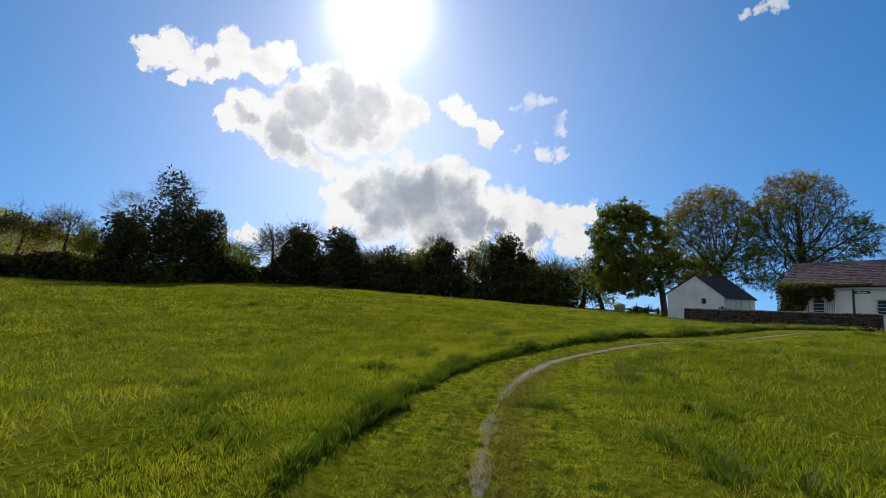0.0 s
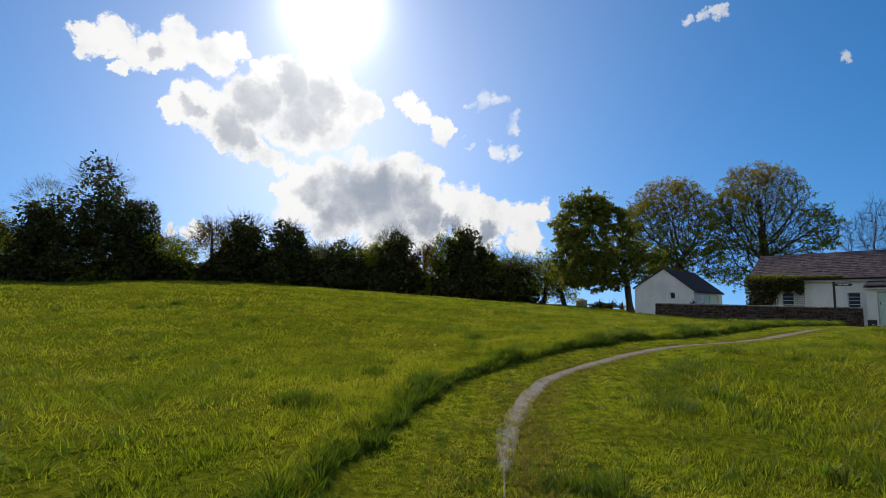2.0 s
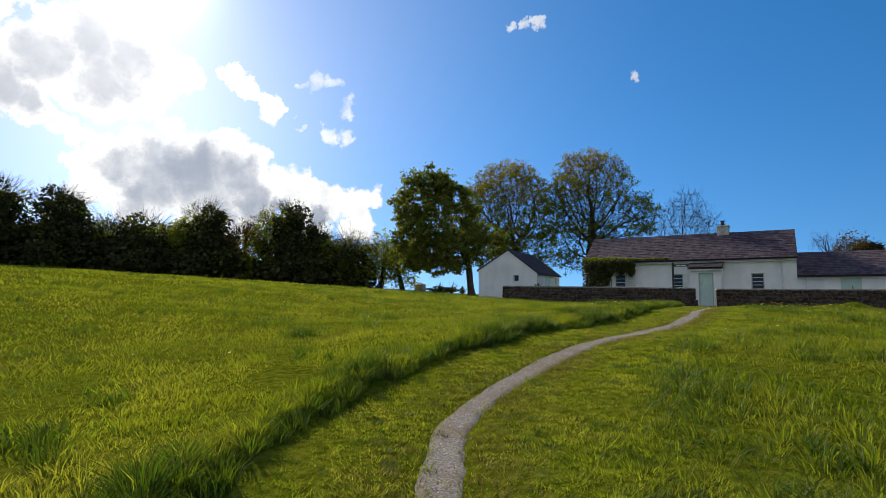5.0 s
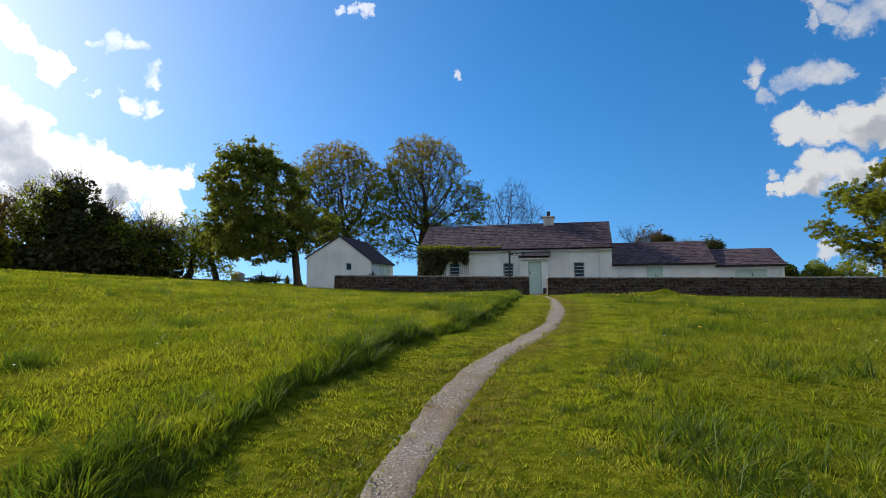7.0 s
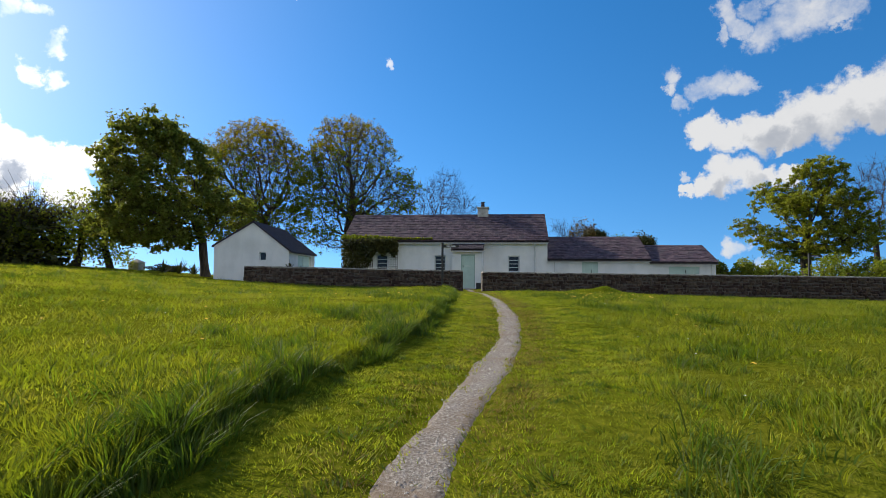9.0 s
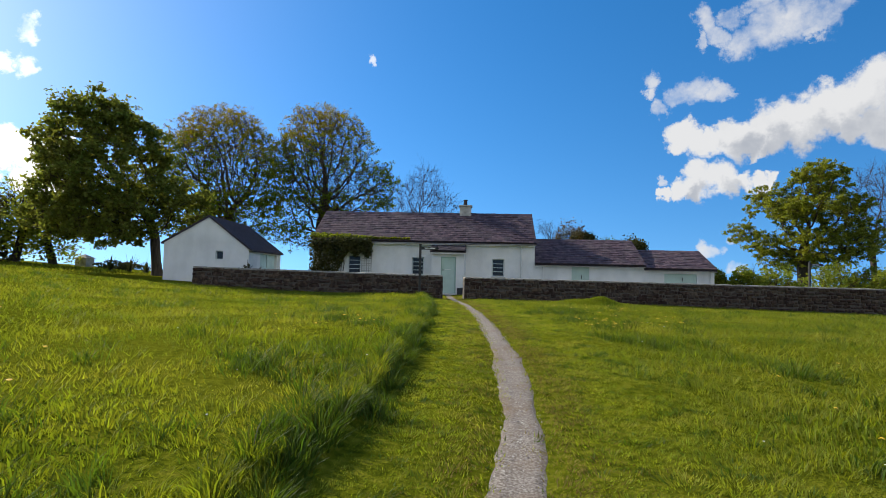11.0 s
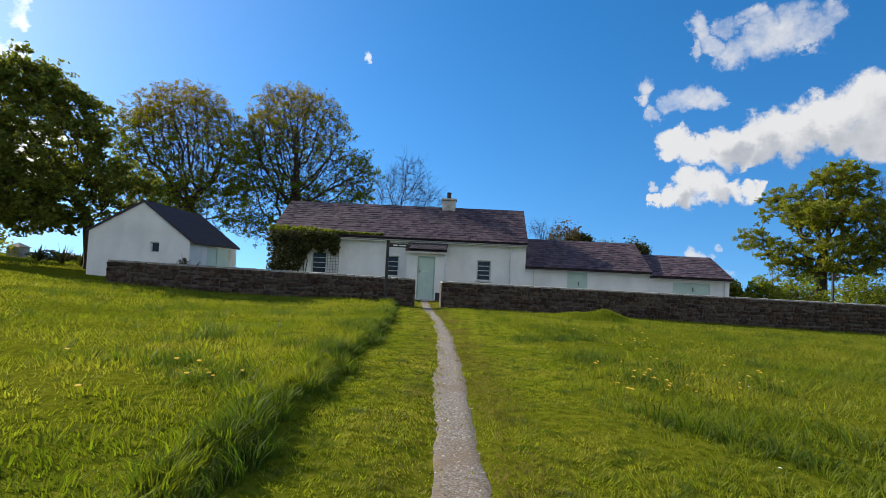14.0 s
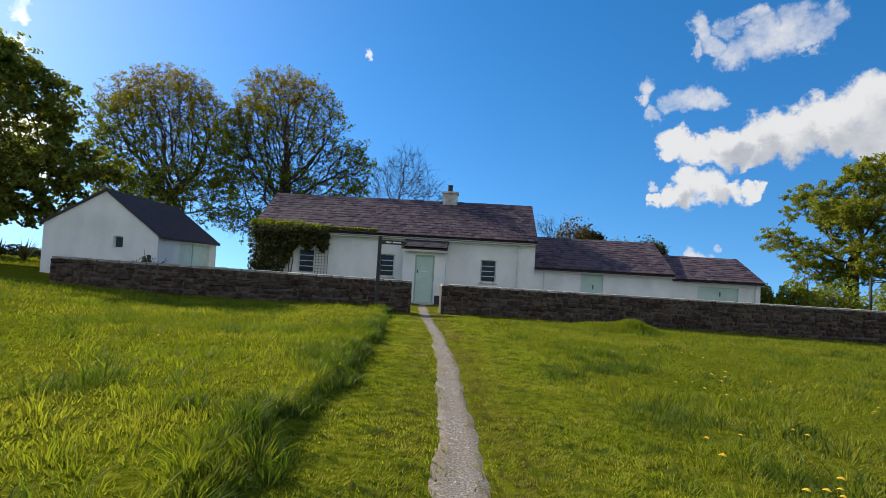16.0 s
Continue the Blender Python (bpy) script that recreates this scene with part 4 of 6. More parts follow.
        if buds is None:
            leaf_mesh("crown", pos, leaf_size, leaf, root, droop=0.25)
        else:
            top = up - 0.25 * pos[:, 0] / rad[0] + rng.normal(0, 0.18, len(up)) > bud_from
            keep = rng.uniform(0, 1, len(up)) < 0.8
            leaf_mesh("crown", pos[~top], leaf_size, leaf, root, droop=0.25)
            leaf_mesh("bud_haze", pos[top & keep], leaf_size * 0.75, buds, root)["kind"] = "stuff"
    return root


def crown_points(n, pads, side, hollow):
    """Points in a union of ellipsoids (across, deep, z, radius across, height), more of them near the skin."""
    p = np.array(pads, dtype=float)
    vol = p[:, 3] ** 2 * p[:, 4]
    k = rng.choice(len(p), n, p=vol / vol.sum())
    d = rng.normal(size=(n, 3))
    d /= np.linalg.norm(d, axis=1)[:, None]
    r = rng.uniform(0, 1, (n, 1)) ** hollow
    q = d * r * np.stack([p[k, 3], p[k, 3], p[k, 4]], axis=1) + p[k, :3]
    across, deep = np.array([side[0], side[1], 0.0]), np.array([-side[1], side[0], 0.0])
    return q[:, :1] * across + q[:, 1:2] * deep + q[:, 2:] * np.array([0, 0, 1.0])


def branch_out(stem, goals, step, kill, reach, lift):
    """Branches that grow from a stem towards free points of the crown and fork between them; returns nodes and parents."""
    nodes, parent = [np.array(v) for v in stem], list(range(-1, len(stem) - 1))
    near, dist = np.zeros(len(goals), dtype=int), np.full(len(goals), 1e9)

    def learn(first):
        for i in range(first, len(nodes)):
            d = np.linalg.norm(goals - nodes[i], axis=1)
            closer = d < dist
            near[closer], dist[closer] = i, d[closer]
    learn(0)
    alive = np.ones(len(goals), dtype=bool)
    for turn in range(70):
        pull = alive & (dist < reach)
        if not pull.any():
            break
        way = goals[pull] - np.array(nodes)[near[pull]]
        way /= np.linalg.norm(way, axis=1)[:, None]
        total = np.zeros((len(nodes), 3))
        np.add.at(total, near[pull], way)
        first = len(nodes)
        for i in np.unique(near[pull]):
            v = total[i] / max(1e-6, np.linalg.norm(total[i])) + rng.normal(0, 0.16, 3) + np.array([0, 0, lift])
            nodes.append(nodes[i] + v / np.linalg.norm(v) * step)
            parent.append(int(i))
        learn(first)
        alive &= dist > kill
    return np.array(nodes), np.array(parent)


def crown_tree(name, label, base, side, fork, pads, trunk_r, goals, leaf, clusters, per, leaf_size, buds=None, bud_from=0.5, step=0.42, kill=0.62, reach=2.6, lift=0.06, hollow=0.45, twig_len=0.55, twigs=3, bare=0.1, tip_r=0.011, group="", droop=0.2, inner=0.0, fork_power=2.1):
    """A tree whose limbs fork again and again out to the skin of its crown, with fine twigs and leaf clusters at their ends."""
    bx, by = base
    bz = gz(bx, by) - 0.15
    root = thing(name, label, "tree", group, at=(bx, by, bz))
    free = crown_points(goals, [(a, d, z - bz, r, h) for a, d, z, r, h in pads], side, hollow)
    stem = bend((0, 0, 0), (rng.normal(0, 0.12), rng.normal(0, 0.12), fork - bz), 0.0, max(4, int((fork - bz) / step)), 0.06)
    pos, parent = branch_out(stem, free, step, kill, reach, lift)
    load = np.zeros(len(pos))
    kids = np.bincount(parent[1:], minlength=len(pos))
    for i in range(len(pos) - 1, 0, -1):
        load[i] = max(load[i], tip_r ** fork_power)
        load[parent[i]] += load[i]
    rad = load ** (1 / fork_power)
    rad *= np.where(rad > 0.05, 1 + (trunk_r / rad[1] - 1) * np.clip((rad - 0.05) / (rad[1] - 0.05), 0, 1), 1.0)
    rad[0], rad[1] = trunk_r * 1.5, trunk_r * 1.12
    ends = np.arange(1, len(pos))
    rows = np.concatenate([pos[parent[ends]], pos[ends] + (pos[ends] - pos[parent[ends]]) * 0.06, np.minimum(rad[parent[ends]], rad[ends] * 1.35)[:, None], rad[ends][:, None]], axis=1)
    thick = rad[ends] > 0.07
    twig_mesh("trunk", rows[thick], BARK, root, 9)
    thin = np.nonzero(rad < tip_r * 3.0)[0]
    src = np.repeat(thin, twigs)
    d = pos[src] - pos[parent[src]]
    d = d / np.linalg.norm(d, axis=1)[:, None] + rng.normal(0, 0.55, (len(src), 3)) + np.array([0, 0, 0.12])
    d /= np.linalg.norm(d, axis=1)[:, None]
    m = pos[src] + d * (twig_len * 0.5 * rng.uniform(0.6, 1.2, len(src)))[:, None]
    e = m + (d + rng.normal(0, 0.35, d.shape) + np.array([0, 0, 0.15])) * (twig_len * 0.5 * rng.uniform(0.5, 1.2, len(src)))[:, None]
    f = lambda v: np.full((len(src), 1), v)
    rows = np.concatenate([rows[~thick], np.concatenate([pos[src], m, f(tip_r * 0.75), f(tip_r * 0.55)], axis=1), np.concatenate([m, e, f(tip_r * 0.55), f(tip_r * 0.3)], axis=1)])
    twig_mesh("branchwork", rows, TWIG, root)["kind"] = "stuff"
    if clusters:
        mid = (e.min(axis=0) + e.max(axis=0)) / 2
        out = np.linalg.norm((e - mid) / (np.ptp(e, axis=0) / 2), axis=1)
        outer = np.nonzero(out > np.quantile(out, inner))[0]
        pick = outer[rng.integers(0, len(outer), clusters)]
        hold = np.sin(e[:, 0] * 2.1 + 1) + np.sin(e[:, 1] * 2.3) + np.sin(e[:, 2] * 2.7 + 2)
        pick = pick[(hold[pick] + rng.normal(0, 0.8, clusters)) > np.quantile(hold, bare) - 0.2]
        c = np.repeat(e[pick] * 0.8 + m[pick] * 0.2, per, axis=0)
        at = c + rng.normal(0, leaf_size * 0.75, c.shape) * np.array([1, 1, 0.7])
        if buds is None:
            leaf_mesh("crown", at, leaf_size, leaf, root, droop=droop)
        else:
            z0, z1 = np.quantile(at[:, 2], (0.03, 0.99))
            top = (at[:, 2] - z0) / (z1 - z0) + rng.normal(0, 0.14, len(at)) > bud_from
            leaf_mesh("crown", at[~top], leaf_size, leaf, root, droop=droop)
            leaf_mesh("bud_haze", at[top], leaf_size * 0.8, buds, root)["kind"] = "stuff"
    return root


crown_tree("chestnut_tree", "broad leafy chestnut tree with dense green crown by the barn", (-16.8, -0.4), (0.86, 0.5), 3.0,
           ((-2.8, 0, 5.9, 3.4, 3.3), (-3.3, 0.2, 9.0, 2.2, 2.3), (-4.5, -0.3, 3.9, 2.1, 1.5), (-0.6, 0.2, 4.4, 2.0, 1.9), (1.2, 0, 4.8, 1.5, 1.4), (-1.2, 0, 7.6, 1.8, 2.0), (-5.1, 0.4, 7.4, 1.7, 2.0), (-2.4, -1.6, 3.7, 2.3, 1.3), (-5.9, 0.3, 10.5, 0.5, 0.5)),
           0.27, 1700, CHESTNUT_LEAF, 9400, 6, 0.20, bare=0.22, inner=0.1, droop=0.45, hollow=0.5, kill=0.62, reach=3.2, twig_len=0.75, tip_r=0.014)
crown_tree("dome_tree", "round-domed sycamore with bursting yellow-green buds", (-19.0, 12.7), (0.9, 0.44), 5.2,
           ((-0.5, 0, 9.9, 4.5, 4.6), (2.6, 0, 6.6, 1.9, 2.2), (-3.2, 0, 6.9, 2.1, 2.4), (-0.4, -2.6, 6.6, 2.1, 2.0), (-0.4, 2.6, 6.6, 2.1, 2.0), (3.2, -0.4, 4.3, 1.4, 0.8), (-3.0, -0.5, 4.5, 1.6, 0.9), (0.6, -2.0, 4.4, 1.4, 0.7)),
           0.46, 3300, LEAF, 17500, 3, 0.15, buds=BUD, bud_from=0.64, bare=0.2, tip_r=0.016, kill=0.54, twigs=5, twig_len=0.75, inner=0.35, fork_power=1.85, group="domed trees behind the cottage", hollow=0.42)
crown_tree("dome_tree", "round-domed sycamore with dark limbs and sparse yellow buds", (-10.6, 11.6), (0.96, 0.29), 5.0,
           ((0.1, 0, 10.1, 4.0, 4.2), (3.7, 0, 8.2, 2.4, 1.9), (-2.0, 0, 8.0, 2.1, 2.5), (0.2, -1.6, 6.8, 2.6, 1.8), (0.2, 1.6, 6.8, 2.6, 1.8), (-2.0, -0.4, 4.2, 1.3, 1.5), (2.9, -0.5, 6.5, 1.8, 1.2), (-0.6, -1.2, 4.8, 1.5, 0.9), (2.0, -1.2, 5.4, 1.7, 0.8), (4.6, 0.3, 7.0, 1.5, 1.0)),
           0.50, 3300, LEAF, 12500, 3, 0.145, buds=BUD, bud_from=0.66, bare=0.25, tip_r=0.017, kill=0.54, twigs=5, twig_len=0.75, inner=0.35, fork_power=1.85, group="domed trees behind the cottage", hollow=0.42)
crown_tree("spreading_tree", "spreading sycamore with layered yellow-green foliage beyond the wall", (24.6, 7.8), (0.86, -0.51), 3.2,
           ((0.8, 0, 8.1, 1.9, 1.25), (-1.9, 0, 6.9, 1.8, 0.85), (-3.6, 0, 4.6, 1.4, 0.65), (-0.3, -1.4, 6.0, 1.9, 0.8), (-0.3, 1.4, 6.1, 1.9, 0.8), (-1.8, -0.6, 3.5, 1.6, 0.7), (2.3, 0, 6.3, 1.6, 0.9), (2.6, 0.4, 4.5, 1.9, 1.0), (0.4, -1.0, 4.1, 1.7, 0.7), (0.6, -0.4, 2.9, 2.0, 0.8), (2.4, -0.5, 3.1, 1.8, 0.9), (-1.2, 0.8, 2.6, 1.6, 0.8)),
           0.36, 1900, OLIVE_LEAF, 20000, 4, 0.12, bare=0.1, tip_r=0.018, twigs=4, twig_len=0.5, hollow=0.6, lift=0.0, reach=3.0, kill=0.5)
crown_tree("bare_tree", "leafless fine-twigged tree behind the cottage roof", (-3.2, 15.5), (0.98, 0.15), 3.6,
           ((0.4, 0, 7.4, 2.2, 3.0), (-1.2, 0, 6.6, 1.7, 2.4), (2.2, 0, 6.4, 1.7, 1.8)), 0.17, 900, TWIG, 0, 0, 0.1, step=0.36, kill=0.45, lift=0.16, twigs=5, twig_len=0.9, tip_r=0.010)
crown_tree("bare_tree", "leafless grey twiggy tree beyond the stone wall", (31.5, 11.0), (0.86, -0.51), 2.6,
           ((0, 0, 6.6, 2.6, 3.4), (-1.8, 0, 5.6, 1.8, 2.4), (1.8, 0, 6.0, 1.9, 2.4)), 0.2, 900, TWIG, 0, 0, 0.1, step=0.36, kill=0.48, lift=0.16, twigs=5, twig_len=0.9, tip_r=0.011)
grow_tree("bare_tree", "small leafless twiggy tree behind the outbuilding", (7.7, 11.5), 2.0, (7.7, 11.5, 4.4), (1.3, 1.2, 1.7), 0.09, (8, 4, 4, 3), TWIG, 0, 0.2, low=0.0, spread=0.25)
grow_tree("russet_tree", "small russet-leaved tree behind the outbuilding", (9.0, 10.7), 1.8, (9.0, 10.7, 4.0), (1.05, 1.0, 1.55), 0.1, (8, 4, 4, 3), RED_LEAF, 5, 0.15, low=-0.6)
grow_tree("dark_shrub", "small dark evergreen behind the outbuilding roof", (10.1, 10.9), 1.6, (10.1, 10.9, 4.0), (0.6, 0.6, 1.25), 0.08, (7, 4, 4, 3), IVY, 12, 0.16, low=-0.6)
grow_tree("young_conifer", "slim dark young conifer behind the low outbuilding", (13.25, 8.6), 1.5, (13.25, 8.6, 3.3), (0.62, 0.6, 1.45), 0.08, (9, 4, 3, 3), IVY, 9, 0.15, low=-0.8)
grow_tree("young_tree", "thin young tree behind the outbuilding roof", (11.6, 9.6), 1.5, (11.6, 9.6, 3.5), (0.7, 0.6, 1.1), 0.06, (7, 3, 3, 3), LEAF, 4, 0.13, low=-0.3)


# ---- hedgerow ----
def clump_points(n, centre, radii, blobs, rough=0.18):
    """Points near the skins of many small blobs that together fill an ellipsoid."""
    c = rng.normal(size=(blobs, 3))
    c /= np.linalg.norm(c, axis=1)[:, None]
    c *= rng.uniform(0.35, 0.85, (blobs, 1))
    k = rng.integers(0, blobs, n)
    d = rng.normal(size=(n, 3))
    d /= np.linalg.norm(d, axis=1)[:, None]
    r = rng.uniform(0.22, 0.42, blobs)[k][:, None] * rng.uniform(0.7, 1.0 + rough, (n, 1))
    return np.array(centre) + (c[k] + d * r) * np.array(radii)


def spray(n, centre, radii, length):
    """Thin twigs that stick out of a crown."""
    d = rng.normal(size=(n, 3))
    d[:, 2] = np.abs(d[:, 2]) + 0.3
    d /= np.linalg.norm(d, axis=1)[:, None]
    a = np.array(centre) + d * np.array(radii) * 0.75
    b = a + (d + rng.normal(0, 0.25, d.shape)) * length * rng.uniform(0.5, 1.1, (n, 1))
    m = (a + b) / 2 + rng.normal(0, length * 0.06, a.shape)
    rows = [np.concatenate([a, m, np.full((n, 1), 0.03), np.full((n, 1), 0.02)], axis=1), np.concatenate([m, b, np.full((n, 1), 0.02), np.full((n, 1), 0.006)], axis=1)]
    for _ in range(3):
        e = m + (b - m) * rng.uniform(0, 1, (n, 1)) + rng.normal(0, length * 0.22, a.shape)
        rows.append(np.concatenate([m + (b - m) * 0.3, e, np.full((n, 1), 0.014), np.full((n, 1), 0.005)], axis=1))
    return np.concatenate(rows)


def hedge_tree(x, y, h, w, kind):
    z = gz(x, y) - 0.2
    words = {"ivy": ("ivy_clad_tree", "dark ivy-smothered hedgerow tree with bare twigs on top", IVY),
             "green": ("hedge_tree", "hedgerow tree in fresh pale green leaf", LIGHT_LEAF),
             "bush": ("hedge_bush", "rounded pale green hedgerow bush", LIGHT_LEAF),
             "twiggy": ("hedge_tree", "thin twiggy hedgerow tree with few leaves", TWIG)}[kind]
    root = thing(words[0], words[1], "tree", "trees of the hedgerow", at=(x, y, z))
    w *= 1.25
    rx, rz = w / 2, h / 2
    tube_pts = [(0, 0, 0), (rng.normal(0, 0.2), rng.normal(0, 0.2), h * 0.35), (rng.normal(0, 0.3), rng.normal(0, 0.3), h * 0.75)]
    part("trunk", tube(bmesh.new(), tube_pts, (0.28, 0.22, 0.1), 7), BARK, root)
    if kind == "ivy":
        lobes = [(0, 0, h * 0.64, rx * 0.95, h * 0.36), (rx * 0.4, 0.3, h * 0.42, rx * 1.0, h * 0.3), (-rx * 0.4, -0.3, h * 0.36, rx * 1.0, h * 0.32), (0, 0, h * 0.18, rx * 1.3, h * 0.24)]
        pts = np.concatenate([clump_points(2700, (x, y, z), (r, r, t), 20) for x, y, z, r, t in lobes])
        leaf_mesh("crown", pts, 0.34, IVY, root, droop=0.3)
        pale = clump_points(420, (0, 0, h * 0.72), (rx * 1.05, rx, h * 0.28), 26, 0.5)
        leaf_mesh("spring_growth", pale, 0.2, LIGHT_LEAF, root, "few pale new leaves on bare twigs")["kind"] = "stuff"
        twig_mesh("twig_spray", spray(150, (0, 0, h * 0.66), (rx * 0.95, rx * 0.95, h * 0.34), w * 0.22) * np.array([1, 1, 1, 1, 1, 1, 0.6, 0.6]), TWIG, root)["kind"] = "stuff"
    elif kind == "twiggy":
        pts = clump_points(2600, (0, 0, h * 0.5), (rx, rx, h * 0.5), 26, 0.35)
        leaf_mesh("crown", pts, 0.19, BUD if h > 6 else LIGHT_LEAF, root)
        twig_mesh("twig_spray", spray(320, (0, 0, h * 0.45), (rx * 0.8, rx * 0.8, h * 0.42), w * 0.3) * np.array([1, 1, 1, 1, 1, 1, 0.7, 0.7]), TWIG, root)["kind"] = "stuff"
    else:
        pts = clump_points(4200, (0, 0, h * 0.52), (rx * 1.1, rx, h * 0.5), 26, 0.3)
        leaf_mesh("crown", pts, 0.23, LIGHT_LEAF, root)
        twig_mesh("twig_spray", spray(160, (0, 0, h * 0.5), (rx * 0.8, rx * 0.8, h * 0.4), w * 0.25) * np.array([1, 1, 1, 1, 1, 1, 0.7, 0.7]), TWIG, root)["kind"] = "stuff"


for row in ((-65, -47.5, 7.5, 6, "twiggy"), (-63.8, -43.2, 9.2, 5.0, "twiggy"), (-62.8, -40.2, 6.6, 4.2, "green"), (-62.2, -37.2, 11.4, 4.6, "ivy"), (-60.3, -32.7, 13.6, 5.2, "ivy"), (-58.9, -29.3, 9.2, 3.8, "ivy"),
            (-57.2, -26.2, 5.2, 5.2, "bush"), (-55.0, -22.4, 7.6, 4.2, "twiggy"), (-53.2, -19.6, 8.0, 4.6, "ivy"), (-50.3, -15.8, 7.6, 4.2, "ivy"), (-48.1, -12.9, 5.4, 3.6, "twiggy"), (-46.0, -10.8, 5.6, 4.8, "ivy"),
            (-43.6, -8.5, 5.8, 3.4, "green"), (-42.0, -7.1, 7.6, 3.9, "ivy"), (-39.4, -4.6, 6.4, 3.4, "twiggy"), (-37.9, -3.3, 8.0, 3.6, "green"), (-36.0, -2.1, 8.4, 3.5, "ivy"), (-34.1, -0.9, 6.2, 3.8, "ivy"),
            (-32.6, 0.3, 4.8, 4.2, "green"), (-31, 1.2, 5.4, 4.2, "twiggy"), (-28.4, 2.5, 5.2, 4.0, "green"), (-26.2, 3.2, 4.8, 3.4, "twiggy")):
    hedge_tree(*row)


def undergrowth():
    line = smooth_line(((-66, -52), (-62.5, -38), (-59, -29.5), (-54, -20.5), (-47.5, -12.2), (-38, -3.3), (-30.5, 1.3)), 0.4)
    n = 44000
    i = rng.integers(0, len(line), n)
    x, y = line[i, 0] + rng.normal(0, 1.1, n), line[i, 1] + rng.normal(0, 1.1, n)
    top = 2.6 + 1.1 * wavy(x, y, 0.35)
    z = ground_z(x, y) + rng.uniform(0, 1, n) ** 1.1 * np.maximum(top, 0.6)
    pos = np.stack([x, y, z], axis=1)
    shade = wavy(x, y, 0.6, 2) > 0.45
    tagged(leaf_mesh("bramble_undergrowth", pos[~shade], 0.48, IVY), "dark bramble and ivy undergrowth along the hedgerow", "undergrowth", kind="stuff")
    tagged(leaf_mesh("nettle_undergrowth", pos[shade], 0.34, LIGHT_LEAF), "pale green nettles along the foot of the hedgerow", "undergrowth", kind="stuff")


undergrowth()


def bush(name, label, x, y, h, rx, ry, n, size, mat, twigs=60, group=""):
    z = gz(x, y) - 0.1
    root = thing(name, label, "bush", group, at=(x, y, z))
    leaf_mesh("foliage", clump_points(n, (0, 0, h * 0.5), (rx, ry, h * 0.55), 20), size, mat, root)
    twig_mesh("stem_spray", spray(twigs, (0, 0, h * 0.3), (rx * 0.6, ry * 0.6, h * 0.3), h * 0.45), TWIG, root)["kind"] = "stuff"
    return root


for k, (x, y, h, r) in enumerate(((16.2, 1.4, 2.1, 1.0), (17.8, 1.2, 2.3, 1.3), (19.8, 2.0, 2.5, 1.5), (23.8, 3.4, 3.1, 2.2), (27.6, 6.0, 3.0, 1.9), (26.5, 2.6, 3.0, 1.9), (28.6, 3.4, 3.9, 2.2), (33.0, 4.0, 3.4, 2.3), (36.5, 6.0, 3.4, 2.6))):
    bush("pale_bush", "pale green scrub bush behind the stone wall", x, y, h, r, r * 0.8, 4600, 0.15, LIGHT_LEAF, twigs=10, group="scrub behind the wall")
bush("flowering_shrub", "low dark-leaved shrub between barn and wall", -8.7, -6.6, 1.25, 0.75, 0.4, 700, 0.11, IVY, 60)
bush("low_hedge", "low dark clipped hedge beyond the barn", -23.1, 5.2, 0.75, 1.9, 0.6, 2600, 0.13, IVY, 20)


def stone_pier(x, y):
    z = gz(x, y)
    root = thing("stone_pier", "squat rendered stone gate pier with pyramid cap", "pier", at=(x, y, z))
    part("shaft", boxes((-0.42, 0.42, -0.42, 0.42, -0.3, 0.62), bevel=0.02), CEMENT, root)
    bm = bmesh.new()
    base = [bm.verts.new((sx * 0.5, sy * 0.5, 0.624)) for sx, sy in ((-1, -1), (1, -1), (1, 1), (-1, 1))]
    tip = bm.verts.new((0, 0, 0.92))
    bm.faces.new(base[::-1])
    for i in range(4):
        bm.faces.new((base[i], base[(i + 1) % 4], tip))
    part("cap", bm, COPING, root)


stone_pier(-25.8, 5.5)


def spiky_plant(x, y, h):
    root = thing("spiky_plant", "clump of stiff sword-leaved garden plants", "plant", "spiky plants by the barn", at=(x, y, gz(x, y) - 0.05))
    n = 38
    az, el = rng.uniform(0, math.tau, n), rng.uniform(0.5, 1.45, n)
    d = np.stack([np.cos(az) * np.cos(el), np.sin(az) * np.cos(el), np.sin(el)], axis=1)
    side = np.cross(d, [0, 0, 1.0])
    side /= np.linalg.norm(side, axis=1)[:, None]
    tip = d * (h * rng.uniform(0.6, 1.0, n))[:, None]
    raw_mesh("leaves", np.stack([-side * 0.03, side * 0.03, tip * 0.6 + side * 0.035, tip, tip * 0.6 - side * 0.035], axis=1), [(0, 1, 2, 3, 4)], IVY, root)


for x, y, h in ((-19.7, 1.3, 1.3), (-20.7, 0.9, 1.1), (-18.8, 1.6, 1.0)):
    spiky_plant(x, y, h)


